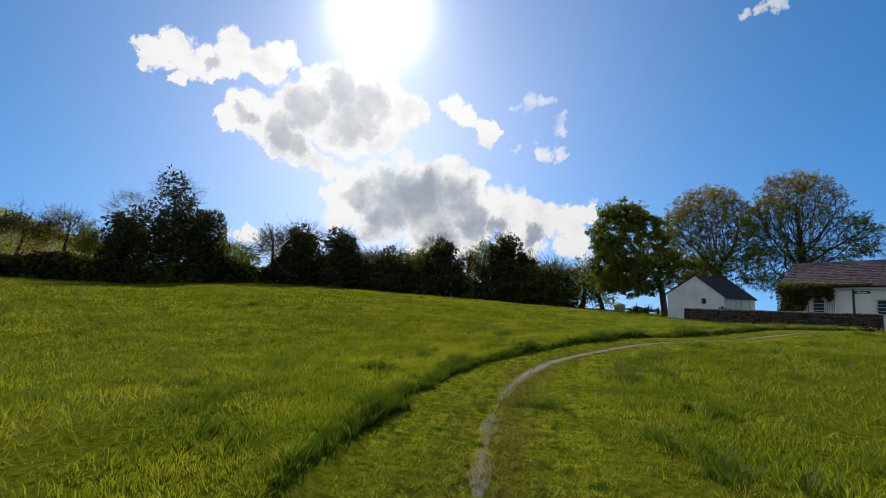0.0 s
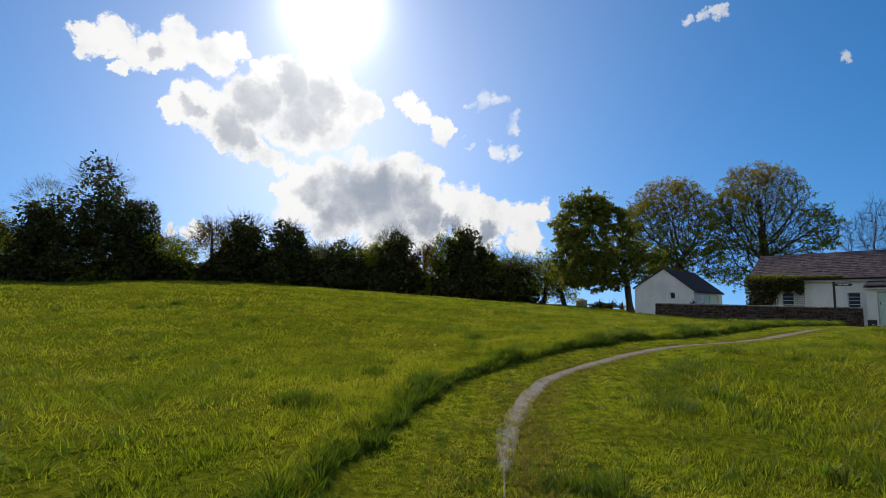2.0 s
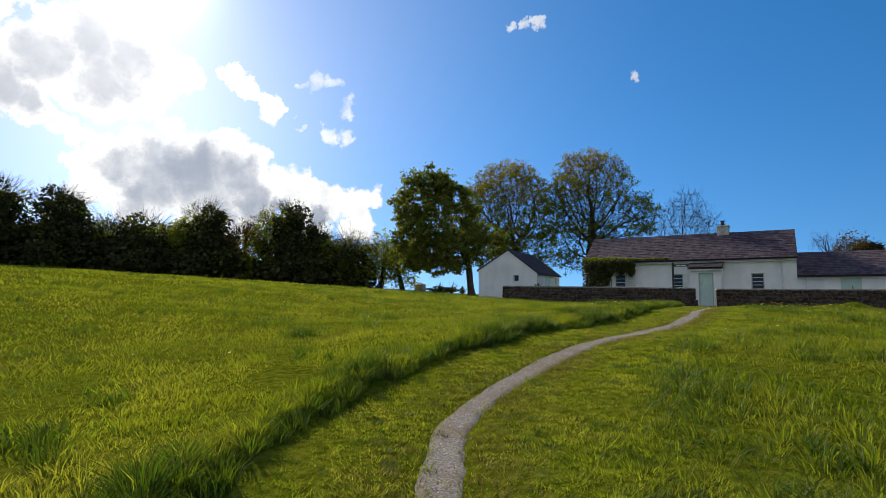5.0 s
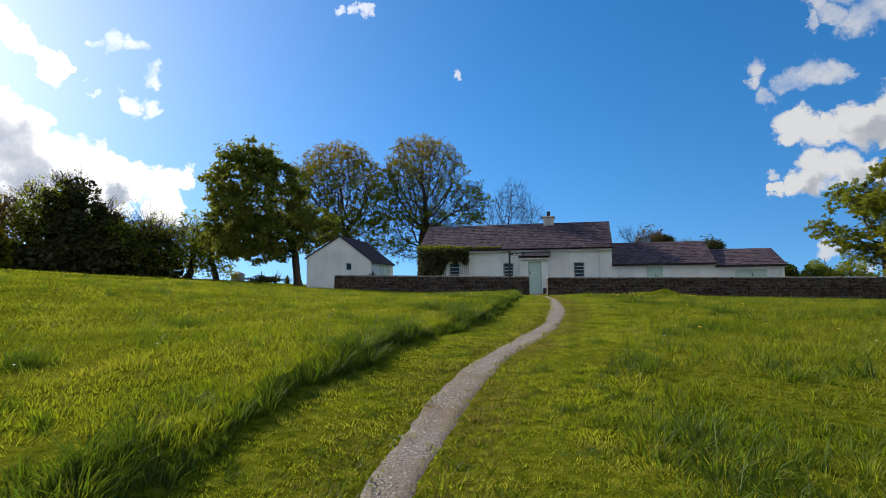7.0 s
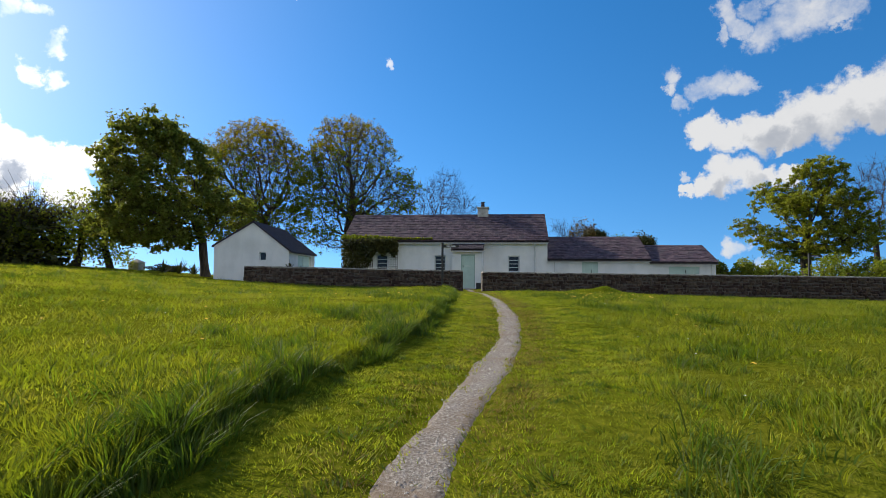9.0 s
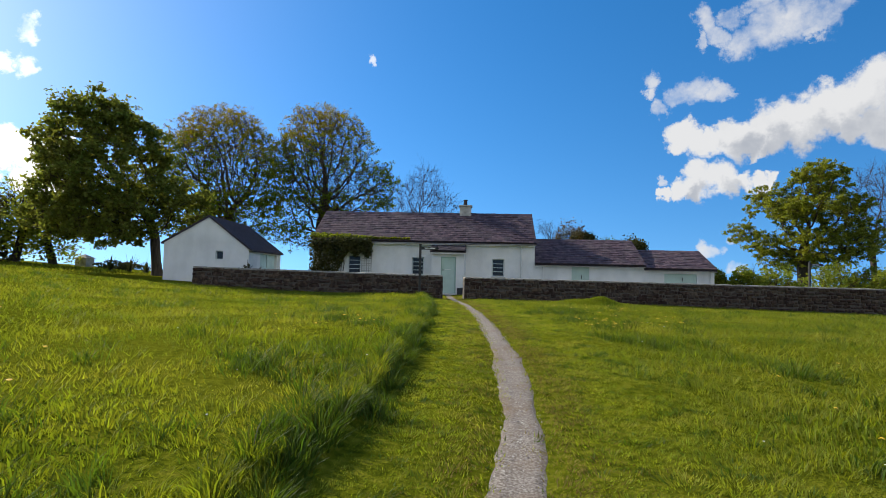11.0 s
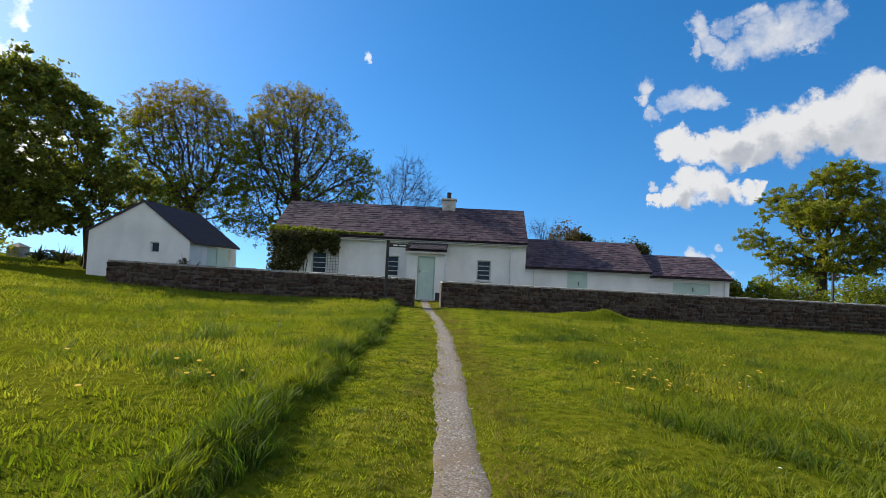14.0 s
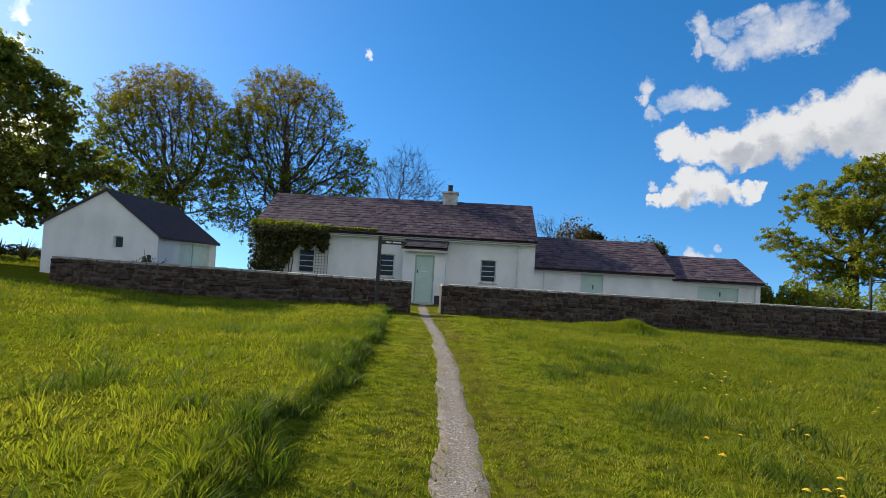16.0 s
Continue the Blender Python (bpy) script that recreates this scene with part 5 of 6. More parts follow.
# ---- ivy and trellis on the cottage ----
def make_ivy():
    root = thing("wall_ivy", "thick dark ivy over the cottage corner and eave", "ivy", at=(0, 0, 0))
    n = 5200
    x = rng.uniform(-7.75, -4.1, n)
    hang = 0.85 + 1.9 * np.clip((-5.75 - x) / 0.5, 0, 1) - 0.2 * np.sin(x * 9)
    z = 3.02 - rng.uniform(0, 1, n) ** 1.2 * hang + rng.normal(0, 0.06, n)
    y = -0.12 - rng.uniform(0, 1, n) * (0.20 + 0.35 * np.clip((z - 1.7) / 1.2, 0, 1))
    leaf_mesh("leaves", np.stack([x, y, z], axis=1), 0.15, IVY, root)
    m = 1500
    x = -7.8 + 5.9 * rng.uniform(0, 1, m) ** 1.5
    y = -0.28 + rng.uniform(0, 1, m) * 0.42 * np.clip((-3.4 - x) / 2.5, 0.12, 1)
    z = 3.03 + (y + 0.22) * 0.62 + rng.uniform(0, 0.16, m)
    leaf_mesh("sunlit_leaves", np.stack([x, y, z], axis=1), 0.13, LIGHT_LEAF, root, "yellow-green ivy on the eave")
    rows = []
    for sx in (-7.3, -6.9, -6.4, -6.05, -5.75):
        p = np.array([sx, -0.04, -0.05])
        for k in range(9):
            q = p + np.array([rng.normal(0, 0.07), 0, 0.33])
            rows.append((*p, *q, 0.03 - 0.002 * k, 0.028 - 0.002 * k))
            p = q
    for row in rows:
        twig_mesh("stem", [row], BARK, root, 5)


make_ivy()


def make_trellis():
    root = thing("trellis", "pale wooden square-lattice trellis on the cottage wall", "trellis", at=(-4.72, -0.06, 0.75))
    for i in range(5):
        part("upright", boxes((i * 0.14, i * 0.14 + 0.022, 0.0, 0.018, 0, 1.75)), LATTICE, root)
    for j in range(13):
        part("slat", boxes((0, 0.58, -0.02, -0.002, 0.03 + j * 0.14, 0.052 + j * 0.14)), LATTICE, root)


make_trellis()


# ---- signposts ----
def fingerpost(x, y, top, label, arm, turn, metal):
    z = gz(x, y)
    root = thing("fingerpost", label, "signpost", at=(x, y, z), turn=turn)
    h = top - z
    part("post", boxes((-0.05, 0.05, -0.05, 0.05, -0.2, h), bevel=0.008), metal, root)
    part("cap", boxes((-0.06, 0.06, -0.06, 0.06, h + 0.002, h + 0.035), bevel=0.012), metal, root)
    bm = bmesh.new()
    prof = ((0.05, -0.15), (arm - 0.08, -0.15), (arm, -0.085), (arm - 0.08, -0.02), (0.05, -0.02))
    f = [bm.verts.new((px, -0.02, h - 0.05 + pz)) for px, pz in prof]
    b = [bm.verts.new((px, 0.02, h - 0.05 + pz)) for px, pz in prof]
    bm.faces.new(f)
    bm.faces.new(b[::-1])
    for i in range(5):
        bm.faces.new((f[i], b[i], b[(i + 1) % 5], f[(i + 1) % 5]))
    bmesh.ops.recalc_face_normals(bm, faces=bm.faces[:])
    finger = part("arm", bm, metal, root, "dark pointed sign arm")
    for u, w in ((0.18, 0.16), (0.38, 0.24)):
        part("lettering", boxes((u, u + w, -0.026, -0.022, h - 0.155, h - 0.115)), LETTER, finger, "small white lettering")


fingerpost(-0.36, -8.75, 2.33, "tall black fingerpost in front of the stone wall", 0.80, 4, IRON)
fingerpost(22.3, 3.2, 2.3, "dark fingerpost among the scrub beyond the wall", 0.95, 10, IRON)


# ---- far hill with its trees ----
def make_hill():
    bm = bmesh.new()
    rows = []
    for i in range(33):
        row = []
        for j in range(33):
            u, v = i / 16 - 1, j / 16 - 1
            r = min(1.0, math.hypot(u, v))
            h = 54 * (0.5 + 0.5 * math.cos(math.pi * r)) + 1.5 * math.sin(5 * u + 3 * v) * (1 - r)
            row.append(bm.verts.new((-330 + 190 * u, -110 + 190 * v, h - 3)))
        rows.append(row)
    for a, b in zip(rows, rows[1:]):
        for k in range(32):
            bm.faces.new((a[k], a[k + 1], b[k + 1], b[k]))
    bmesh.ops.recalc_face_normals(bm, faces=bm.faces[:])
    ob = part("backdrop_hill", bm, HILL)
    tagged(ob, "distant green pasture hill", "hill", kind="structure")
    n = 3500
    t = rng.uniform(0, 1, n)
    x, y = -262 - 30 * t, -70 + 75 * t
    u, v = (x + 330) / 190, (y + 110) / 190
    z = 54 * (0.5 + 0.5 * np.cos(np.pi * np.minimum(1, np.hypot(u, v)))) - 3
    pos = np.stack([x + rng.normal(0, 2, n), y + rng.normal(0, 2, n), z + rng.uniform(0, 1, n) * (4 + 3 * np.sin(t * 40))], axis=1)
    tagged(leaf_mesh("far_woods", pos, 1.3, IVY), "far dark row of trees along the hill", "woods", kind="stuff")


make_hill()


# ---- grass ----
def blades(name, label, x, y, h, w, mat, lean=0.35, base_drop=0.02, fine=True, d=None):
    """Bent grass blades, one for each place."""
    n = len(x)
    z = ground_z(x, y) - base_drop + (0 if d is None else bank(d))
    az = rng.uniform(0, math.tau, n)
    side = np.stack([np.cos(az), np.sin(az), np.zeros(n)], axis=1) * (w / 2)[:, None]
    cell = 0.24 if fine else 0.34
    ix, iy = np.floor(x / cell), np.floor(y / cell)
    h1, h2 = np.modf(np.abs(np.sin(ix * 12.9898 + iy * 78.233) * 43758.5453))[0], np.modf(np.abs(np.sin(ix * 39.346 + iy * 11.135) * 24634.6345))[0]
    ox, oy = x - (ix + 0.2 + 0.6 * h1) * cell, y - (iy + 0.2 + 0.6 * h2) * cell
    la = np.arctan2(oy, ox) + rng.normal(0, 0.7, n)
    if fine:
        h = h * (0.72 + 0.55 * h1) * (1.12 - 0.9 * np.hypot(ox, oy) / cell)
    out = np.stack([np.cos(la), np.sin(la), np.zeros(n)], axis=1) * (h * rng.uniform(0.15, 1.0, n) * lean * 2)[:, None]
    p = np.stack([x, y, z], axis=1)
    up = np.zeros((n, 3))
    up[:, 2] = h
    tip = p + up * 0.95 + out
    if fine:
        mid = p + up * 0.6 + out * 0.35
        v = np.stack([p - side, p + side, mid + side * 0.75, tip, mid - side * 0.75], axis=1)
        ob = raw_mesh(name, v, [(0, 1, 2, 4), (4, 2, 3)], mat)
    else:
        ob = raw_mesh(name, np.stack([p - side, p + side, tip], axis=1), [(0, 1, 2)], mat)
    return tagged(ob, label, "grass", kind="stuff")


def scatter(n, x0, x1, y0, y1):
    return rng.uniform(x0, x1, n), rng.uniform(y0, y1, n)


SPOTS = ((3.5, -34.3), (3.5, -31.7), (4.6, -36.3), (3.5, -33.5), (0.8, -26.3), (4.2, -20.0), (3.5, -17.9), (4.5, -21.3), (4.7, -16.7), (1.2, -27.4), (-3.3, -29.2), (-20.2, -35.1), (-0.1, -26.4), (0.5, -23.0), (-0.8, -20.4), (-0.3, -22.3), (5.7, -25.1), (0.4, -18.2), (5.4, -39.3), (4.2, -17.2), (-2.6, -32.7))


def make_grass():
    def heights(x, y, d):
        h = 0.075 + 0.02 * wavy(x, y, 0.7) + 0.03 * wavy(x, y, 2.9, 1.5) + 0.03 * wavy(x, y, 7.5, 0.5) + 0.018 * wavy(x, y, 15.0, 2.5) + rng.uniform(-0.028, 0.034, len(x))
        return np.maximum(np.where((y > -12) & (x > 0), h * 0.8, h) * np.where(d > 0, 1.1, 1.0), 0.03)

    def edge_at(x, y, d):
        return 1.16 + 0.13 * wavy(x, y, 2.3) + 0.08 * wavy(x, y, 6.0) + np.where(d > 0, 0.06, 0.0)

    def tufty(x, y):
        # broad waves place darker tufts; the finest adds dark speckle for shadows between them
        return 0.8 * wavy(x, y, 1.9, 5.0) + 0.6 * wavy(x, y, 4.7, 2.5) + 0.45 * wavy(x, y, 10.0, 1.0)
    # sward close to the path
    low = TRACK[TRACK[:, 1] < -15]
    i = rng.integers(0, len(low), 520000)
    x, y = low[i, 0] + rng.uniform(-4.0, 4.0, len(i)), low[i, 1] + rng.uniform(-0.8, 0.8, len(i))
    d = off_track(x, y)
    a, edge = np.abs(d), edge_at(x, y, d)
    soft = np.where(d > 0, np.clip((a - edge) / 0.6, 0.35, 1), 1.0)
    keep = (a > edge) & (a < 3.5) & (rng.uniform(0, 1, len(x)) < soft * np.where(a < 2.4, 1.0, 0.7)) & (y > -48)
    x, y, a, d = x[keep], y[keep], a[keep], d[keep]
    t = tufty(x, y) + rng.normal(0, 0.12, len(x))
    h = heights(x, y, d) + 0.11 * np.clip((t - 0.55) / 0.5, 0, 1)
    w = np.where(a < 2.4, 0.0078, 0.011) * rng.uniform(0.7, 1.4, len(x))
    dark = t > 0.78
    blades("meadow_grass", "lush uncut meadow grass beside the footpath", x[~dark], y[~dark], h[~dark], w[~dark], GRASS, lean=0.55, d=d[~dark])
    blades("meadow_tufts_and_shade", "darker lusher tufts and coloured-in shade spots in the grass beside the footpath", x[dark], y[dark], h[dark], w[dark] * 1.15, TUSSOCK, lean=0.6, d=d[dark])
    # the upstanding edge left by the mower
    i = rng.integers(0, len(TRACK), 420000)
    x, y = TRACK[i, 0] - rng.uniform(0.7, 2.4, len(i)), TRACK[i, 1] + rng.uniform(-0.8, 0.8, len(i))
    d = off_track(x, y)
    a, edge = np.abs(d), edge_at(x, y, d)
    keep = (d < 0) & (a > edge - 0.04) & (a < edge + 0.36) & wall_side(x, y)
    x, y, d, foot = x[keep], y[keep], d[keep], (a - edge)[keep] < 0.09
    clump = wavy(x, y, 1.7, 2.0) + 0.5 * wavy(x, y, 4.1, 1.0)
    h = np.clip(0.14 + 0.06 * clump + rng.uniform(-0.06, 0.05, len(x)), 0.07, 0.30)
    w = 0.009 * rng.uniform(0.7, 1.4, len(x))
    # real dark clumps, plus foot blades coloured dark for the edge's shadow
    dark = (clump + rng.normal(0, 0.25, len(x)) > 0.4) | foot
    blades("edge_grass", "uncut grass standing along the mown edge", x[~dark], y[~dark], h[~dark], w[~dark], GRASS, lean=0.55, d=d[~dark])
    blades("edge_tussocks_and_shade", "dark coarse tussocks over the mown edge, with shade coloured in at its foot", x[dark], y[dark], h[dark] * 1.15, w[dark], TUSSOCK, lean=0.55, d=d[dark])
    # field on both sides
    x, y = scatter(680000, -18, 24, -48, -3)
    d = off_track(x, y)
    a = np.abs(d)
    keep = ((a > 3.2) | ((y > -15.5) & (a > edge_at(x, y, d)))) & (rng.uniform(0, 1, len(x)) < np.where(a < 7, 1.0, np.where(a < 12, 0.6, 0.33))) & wall_side(x, y)
    x, y, a, d = x[keep], y[keep], a[keep], d[keep]
    w = np.where(a < 7, 0.014, np.where(a < 12, 0.020, 0.028)) * rng.uniform(0.7, 1.4, len(x))
    t = tufty(x, y) + rng.normal(0, 0.15, len(x))
    h = heights(x, y, d) * 1.1 + 0.10 * np.clip((t - 0.6) / 0.5, 0, 1)
    dark = t > 0.85
    blades("meadow_grass", "uncut meadow grass of the field", x[~dark], y[~dark], h[~dark], w[~dark], GRASS, lean=0.7, fine=False, d=d[~dark])
    blades("field_tufts_and_shade", "darker tufts and coloured-in shade spots in the meadow grass of the field", x[dark], y[dark], h[dark], w[dark], TUSSOCK, lean=0.7, fine=False, d=d[dark])
    # hill field
    x, y = scatter(190000, -66, 45, -62, 8)
    a = np.abs(off_track(x, y))
    keep = ((x < -17) | (x > 23) | (y < -47)) & (rng.uniform(0, 1, len(x)) < np.clip(1.3 - a / 70, 0.35, 1)) & (wall_side(x, y) | (x < -10.5))
    x, y, a = x[keep], y[keep], a[keep]
    h = 0.11 + 0.05 * wavy(x, y, 0.8) + rng.uniform(-0.03, 0.05, len(x))
    blades("field_grass", "uncut grass of the wide hill field", x, y, np.maximum(h, 0.04), 0.045 * rng.uniform(0.7, 1.6, len(x)), GRASS, lean=0.6, fine=False)
    # mown strip
    i = rng.integers(0, len(TRACK), 1000000)
    x, y = TRACK[i, 0] + rng.uniform(-1.9, 1.9, len(i)), TRACK[i, 1] + rng.uniform(-0.8, 0.8, len(i))
    d = off_track(x, y)
    a = np.abs(d)
    trod = eased(y, ((-48, -0.16), (-40, -0.10), (-36, 0.05), (-31, 0.085), (-24, 0.09), (-18, 0.08), (-12, 0.06), (-8, 0.12))) + 0.05 * wavy(x, y, 5.0) + 0.05 * wavy(x, y, 17.0)
    keep = (a < 1.6) & (rng.uniform(0, 1, len(x)) < np.clip((a - trod) / 0.2, 0.012, 1) * np.clip(0.75 + 0.55 * wavy(x, y, 24.0, 3.0), 0.25, 1))
    x, y, a, d = x[keep], y[keep], a[keep], d[keep]
    h = np.clip(0.020 + 0.008 * wavy(x, y, 4.0) + 0.014 * wavy(x, y, 16.0) + 0.014 * wavy(x, y, 31.0, 1.0) + rng.uniform(-0.008, 0.016, len(x)) + 0.02 * np.clip(a - 0.7, 0, 1), 0.010, 0.09)
    w, sink = rng.uniform(0.005, 0.010, len(x)), 0.004 - 0.024 * np.exp(-(a / 0.3) ** 2) + 0.05 * np.exp(-(a / 0.4) ** 2)
    worn = rng.uniform(0, 1, len(x)) < np.exp(-((a - 0.25) / 0.34) ** 2) * np.where(d > 0, 0.85, 0.5) * np.clip(0.8 + 0.6 * wavy(x, y, 2.7, 1.0), 0.15, 1)
    lush = ~worn & (wavy(x, y, 9.0, 4.0) + 0.8 * wavy(x, y, 21.0, 2.0) + rng.normal(0, 0.2, len(x)) > 0.6)
    green = ~worn & ~lush
    blades("mown_grass", "short mown grass strip along the footpath", x[green], y[green], h[green] * 0.85, w[green], MOWN, lean=0.65, base_drop=sink[green], fine=False)
    blades("mown_clover", "darker clover and moss patches in the mown strip", x[lush], y[lush], h[lush], w[lush] * 1.3, TUSSOCK, lean=0.9, base_drop=sink[lush], fine=False)
    blades("worn_grass", "brownish trodden grass at the edges of the footpath", x[worn], y[worn], h[worn] * 0.8, w[worn], DRY, lean=0.9, base_drop=sink[worn], fine=False)
    # tussocks
    tx, ty = scatter(420, -34, 22, -48, -10)
    a = np.abs(off_track(tx, ty))
    ok = (a > 1.5) & wall_side(tx, ty) & (rng.uniform(0, 1, 420) < np.clip(1.1 - a / 40, 0.3, 1))
    spots = np.repeat(np.array(SPOTS), 5, axis=0)
    spots = spots + rng.normal(0, 0.14, spots.shape)
    tx, ty = np.concatenate([tx[ok], spots[:, 0]]), np.concatenate([ty[ok], spots[:, 1]])
    k = np.repeat(np.arange(len(tx)), 80)
    x, y = tx[k] + rng.normal(0, 0.12, len(k)), ty[k] + rng.normal(0, 0.12, len(k))
    d = off_track(x, y)
    far = np.clip(np.abs(d) / 8, 1, 3)
    blades("tussock_grass", "coarse darker tussocks standing out of the meadow", x, y, rng.uniform(0.10, 0.27, len(x)), 0.009 * far * rng.uniform(0.7, 1.3, len(x)), TUSSOCK, lean=0.75, d=d)


make_grass()


def flowers(name, label, n, mat, size, spots):
    """Small round flower heads on stalks in the meadow."""
    s = np.array(spots)
    k = rng.integers(0, len(s), n)
    x, y = s[k, 0] + rng.normal(0, 1, n) * s[k, 2], s[k, 1] + rng.normal(0, 1, n) * s[k, 2]
    ok = (np.abs(off_track(x, y)) > 1.35) & wall_side(x, y)
    x, y = x[ok], y[ok]
    z = ground_z(x, y) + rng.uniform(0.13, 0.25, len(x))
    c = np.stack([x, y, z], axis=1)
    r = size * rng.uniform(0.7, 1.2, len(x))
    ring = [c + np.stack([np.cos(t) * r, np.sin(t) * r, 0.25 * r * np.sin(2 * t)], axis=1) for t in np.arange(8) * math.tau / 8]
    top = c + np.array([0, 0, 1.0]) * (r * 0.45)[:, None]
    faces = [(i, (i + 1) % 8, 8) for i in range(8)]
    tagged(raw_mesh(name, np.stack(ring + [top], axis=1), faces, mat), label, "flowers", kind="stuff")


flowers("dandelion_flowers", "yellow dandelion heads dotted through the grass", 90, PETAL, 0.022, ((5.0, -21.2, 0.5), (4.2, -22.3, 0.25), (5.6, -18.5, 0.6), (0.3, -23, 0.4), (5.2, -15.5, 0.8), (-4, -27, 4), (5, -30, 2)))
flowers("daisy_flowers", "tiny white flower heads in the grass", 70, WHITE_PETAL, 0.010, ((5, -24, 3), (-3, -30, 4), (6, -34, 3), (3.5, -14, 2.5)))


# ---- mound of cut turf by the wall ----
def make_mound():
    x0, y0 = 6.9, -8.6
    n = 14000
    x, y = x0 + rng.normal(0, 0.75, n), y0 + rng.normal(0, 0.35, n)
    z = np.exp(-(((x - x0) / 1.0) ** 2 + ((y - y0) / 0.5) ** 2)) * (0.24 + 0.08 * np.sin(4.0 * (x - x0)))
    bm = bmesh.new()
    bmesh.ops.create_icosphere(bm, subdivisions=3, radius=1.0)
    for v in bm.verts:
        v.co = Vector((x0 + v.co.x * 1.25, y0 + v.co.y * 0.6, gz(x0, y0) - 0.1 + v.co.z * 0.26 * (1 + 0.2 * math.sin(9 * v.co.x)) * max(0.2, 1 - v.co.x ** 2 * 0.4)))
    tagged(part("turf_mound", bm, SOIL), "low mound of grassy turf in front of the wall", "mound")
    side = rng.uniform(0, math.tau, n)
    p = np.stack([x, y, ground_z(x, y) - 0.06 + z], axis=1)
    s = np.stack([np.cos(side), np.sin(side), np.zeros(n)], axis=1) * 0.012
    tip = p + np.stack([rng.normal(0, 0.05, n), rng.normal(0, 0.05, n), rng.uniform(0.08, 0.2, n)], axis=1)
    tagged(raw_mesh("mound_grass", np.stack([p - s, p + s, tip], axis=1), [(0, 1, 2)], GRASS), "bright grass growing over the turf mound", "grass", kind="stuff")


make_mound()


# ---- slates, laid in courses ----
slate_data = bpy.data.meshes.new("slate")
_b = boxes((-0.5, 0.5, 0, 1, 0, 1))
_b.to_mesh(slate_data)
_b.free()
slate_data.materials.append(SLATE)
dark_slate_data = slate_data.copy()
dark_slate_data.materials[0] = RIDGE


def lay_slates(roof, x0, x1, ye, ze, yr, zr, gauge, width, single, limit=720):
    run = math.hypot(yr - ye, zr - ze)
    pitch = math.atan2(zr - ze, yr - ye)
    rows = max(2, round(run / gauge))
    lift = 0.125 if run > 2 else 0.095
    mats = []
    for r in range(rows):
        shift = (width / 2 if r % 2 else 0) - width
        n = int((x1 - x0) / width) + 2
        for i in range(n):
            a, b = max(x0, x0 + shift + i * width), min(x1, x0 + shift + (i + 1) * width)
            if b - a < 0.05:
                continue
            along = run * r / rows
            thick = 0.030 * random.uniform(0.75, 1.3)
            m = (Matrix.Translation(((a + b) / 2, ye + math.cos(pitch) * along, ze + math.sin(pitch) * along)) @ Matrix.Rotation(pitch - 0.045, 4, "X")
                 @ Matrix.Translation((0, 0, lift + 0.012)) @ Matrix.Rotation(random.uniform(-0.006, 0.006), 4, "Z") @ Matrix.Diagonal((b - a - 0.012, run / rows * 1.25, thick, 1)))
            mats.append((abs((a + b) / 2 - 1.0), m))
    mats.sort(key=lambda v: v[0])
    for _, m in mats[:limit]:
        o = new("slate", slate_data if run > 2 else dark_slate_data)
        o.parent = roof
        o.matrix_basis = m
    rest = mats[limit:]
    if rest:
        cube = np.array([(-0.5, 0, 0), (0.5, 0, 0), (0.5, 1, 0), (-0.5, 1, 0), (-0.5, 0, 1), (0.5, 0, 1), (0.5, 1, 1), (-0.5, 1, 1)])
        v = np.stack([cube @ np.array(m.to_3x3()).T + np.array(m.translation) for _, m in rest])
        ob = raw_mesh("slating", v, [(4, 5, 6, 7), (0, 1, 5, 4), (1, 2, 6, 5), (3, 0, 4, 7)], SLATE_FAR, roof)
        ob["kind"] = "stuff"


for job in slate_jobs:
    lay_slates(*job)


# ---- stones of the field walls ----
stone_data = [stone_mesh(k) for k in range(9)]


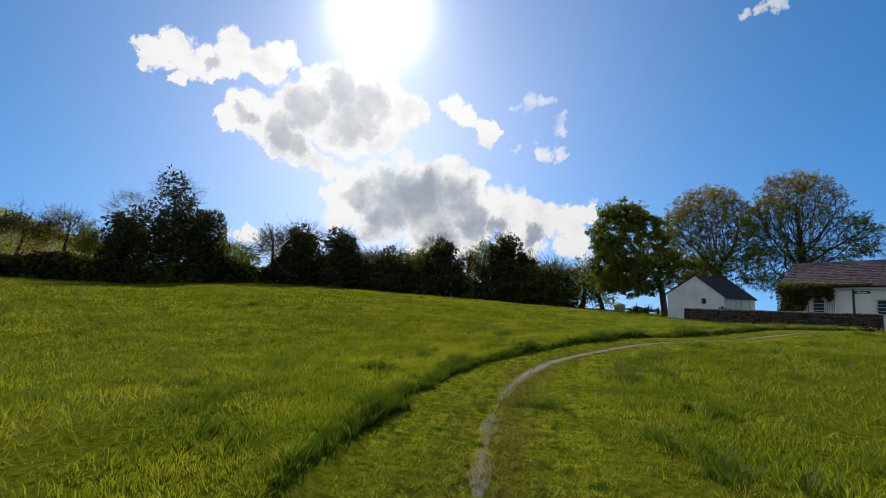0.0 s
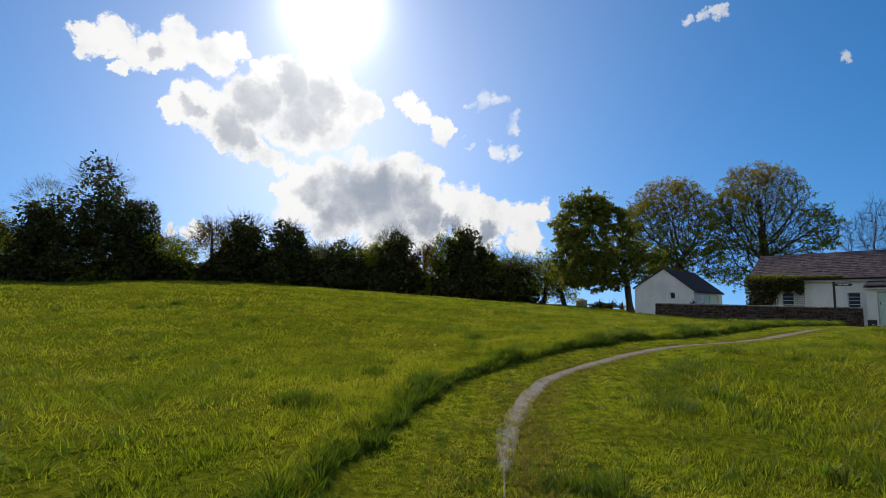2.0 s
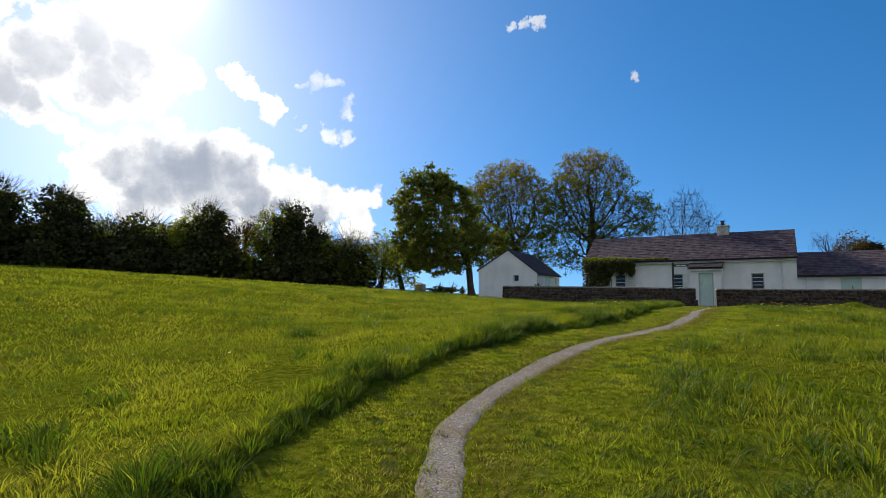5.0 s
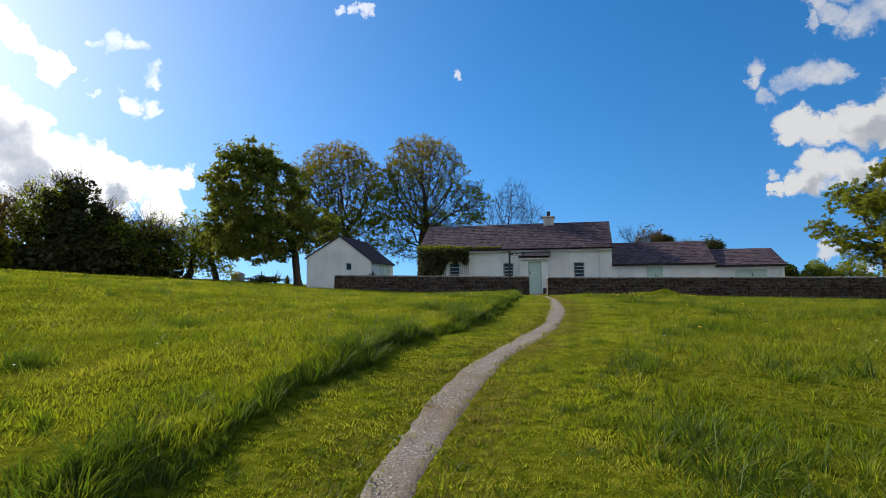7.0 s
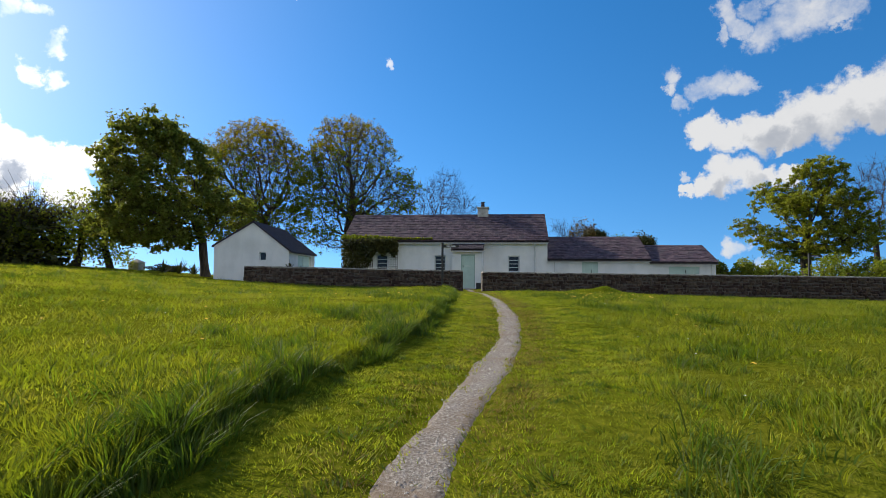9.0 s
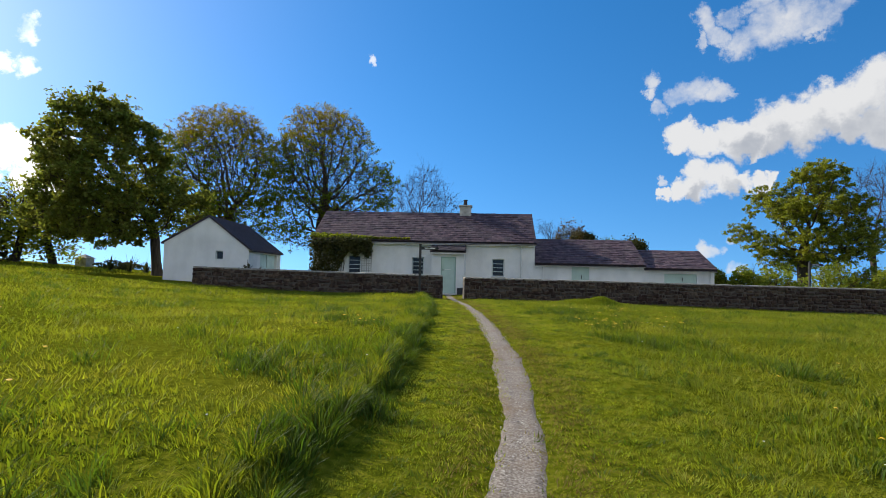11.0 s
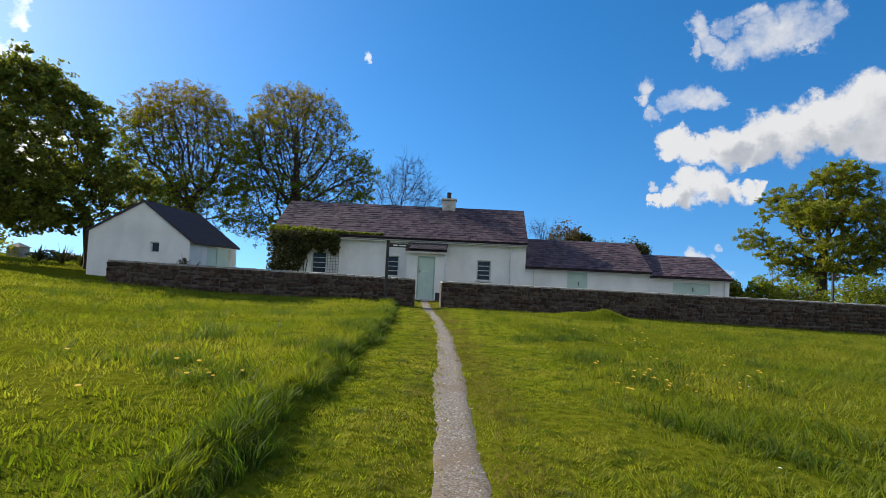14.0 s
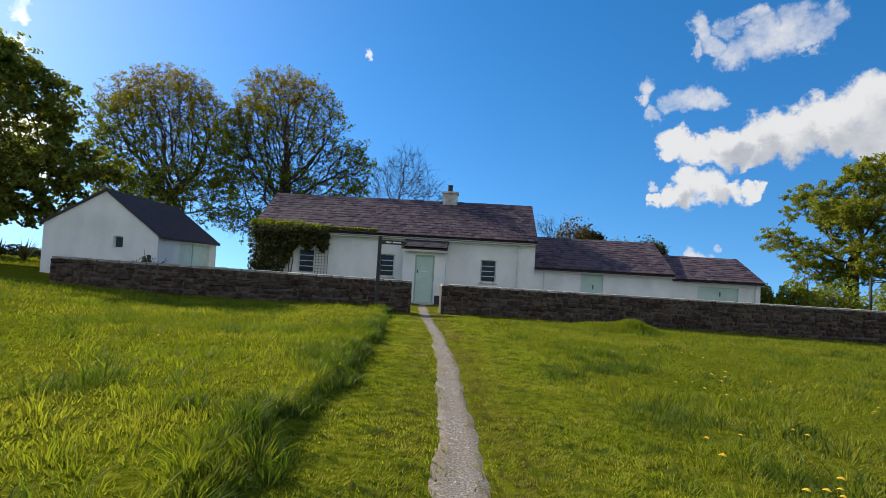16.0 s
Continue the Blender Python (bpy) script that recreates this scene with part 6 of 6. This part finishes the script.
def lay_stones(wall, limit, near):
    root, a, b, length, top_a, top_b = wall
    rnd = random.Random(11)
    placed = []
    row_h = 0.165
    for r in range(8):
        x = -rnd.uniform(0, 0.2)
        while x < length:
            w = rnd.choice((0.14, 0.2, 0.26, 0.34, 0.42, 0.55)) * rnd.uniform(0.85, 1.2)
            x1 = min(x + w, length)
            if x1 - max(x, 0) > 0.07:
                mx = (max(x, 0) + x1) / 2
                top = top_a + (top_b - top_a) * mx / length
                z = top - 0.13 - r * row_h + rnd.uniform(-0.03, 0.03)
                p = a + (b - a) * (mx / length)
                if z > gz(p.x, p.y) - 0.12:
                    h = row_h * rnd.uniform(0.62, 1.3)
                    m = Matrix.Translation((mx, 0.03 - rnd.uniform(0, 0.045), z)) @ Matrix.Rotation(rnd.uniform(-0.1, 0.1), 4, "Y") @ Matrix.Diagonal((x1 - max(x, 0) - 0.018, 0.14, h - 0.016, 1))
                    placed.append((abs(mx - near), rnd.randrange(9), m))
            x += w
    placed.sort(key=lambda v: v[0])
    for _, k, m in placed[:limit]:
        o = new("stone", stone_data[k])
        o.parent = root
        o.matrix_basis = m
    rest = placed[limit:]
    if rest:
        bm = bmesh.new()
        base = stone_data[0]
        cos = np.array([v.co for v in base.vertices])
        polys = [tuple(p.vertices) for p in base.polygons]
        v = np.stack([cos @ np.array(m.to_3x3()).T + np.array(m.translation) for _, k, m in rest])
        bm.free()
        ob = raw_mesh("stonework", v, polys, STONE_FAR, root)
        ob["kind"] = "stuff"
    # coping stones
    x = 0.0
    while x < length:
        w = min(rnd.uniform(0.3, 0.62), length - x)
        if w < 0.12:
            break
        top = top_a + (top_b - top_a) * (x + w / 2) / length
        bm = bmesh.new()
        bmesh.ops.create_cube(bm, size=1.0)
        bmesh.ops.bevel(bm, geom=bm.edges[:], offset=0.1, segments=1, affect="EDGES")
        for q in bm.verts:
            q.co = Vector((x + w / 2 + q.co.x * (w - 0.012), 0.19 + q.co.y * 0.5 + rnd.uniform(-0.012, 0.012), top - 0.025 + q.co.z * 0.07 + rnd.uniform(-0.008, 0.008)))
        part("coping", bm, COPING, root)
        x += w


lay_stones(wall_west, 300, 10.5)
lay_stones(wall_east, 300, 0.0)
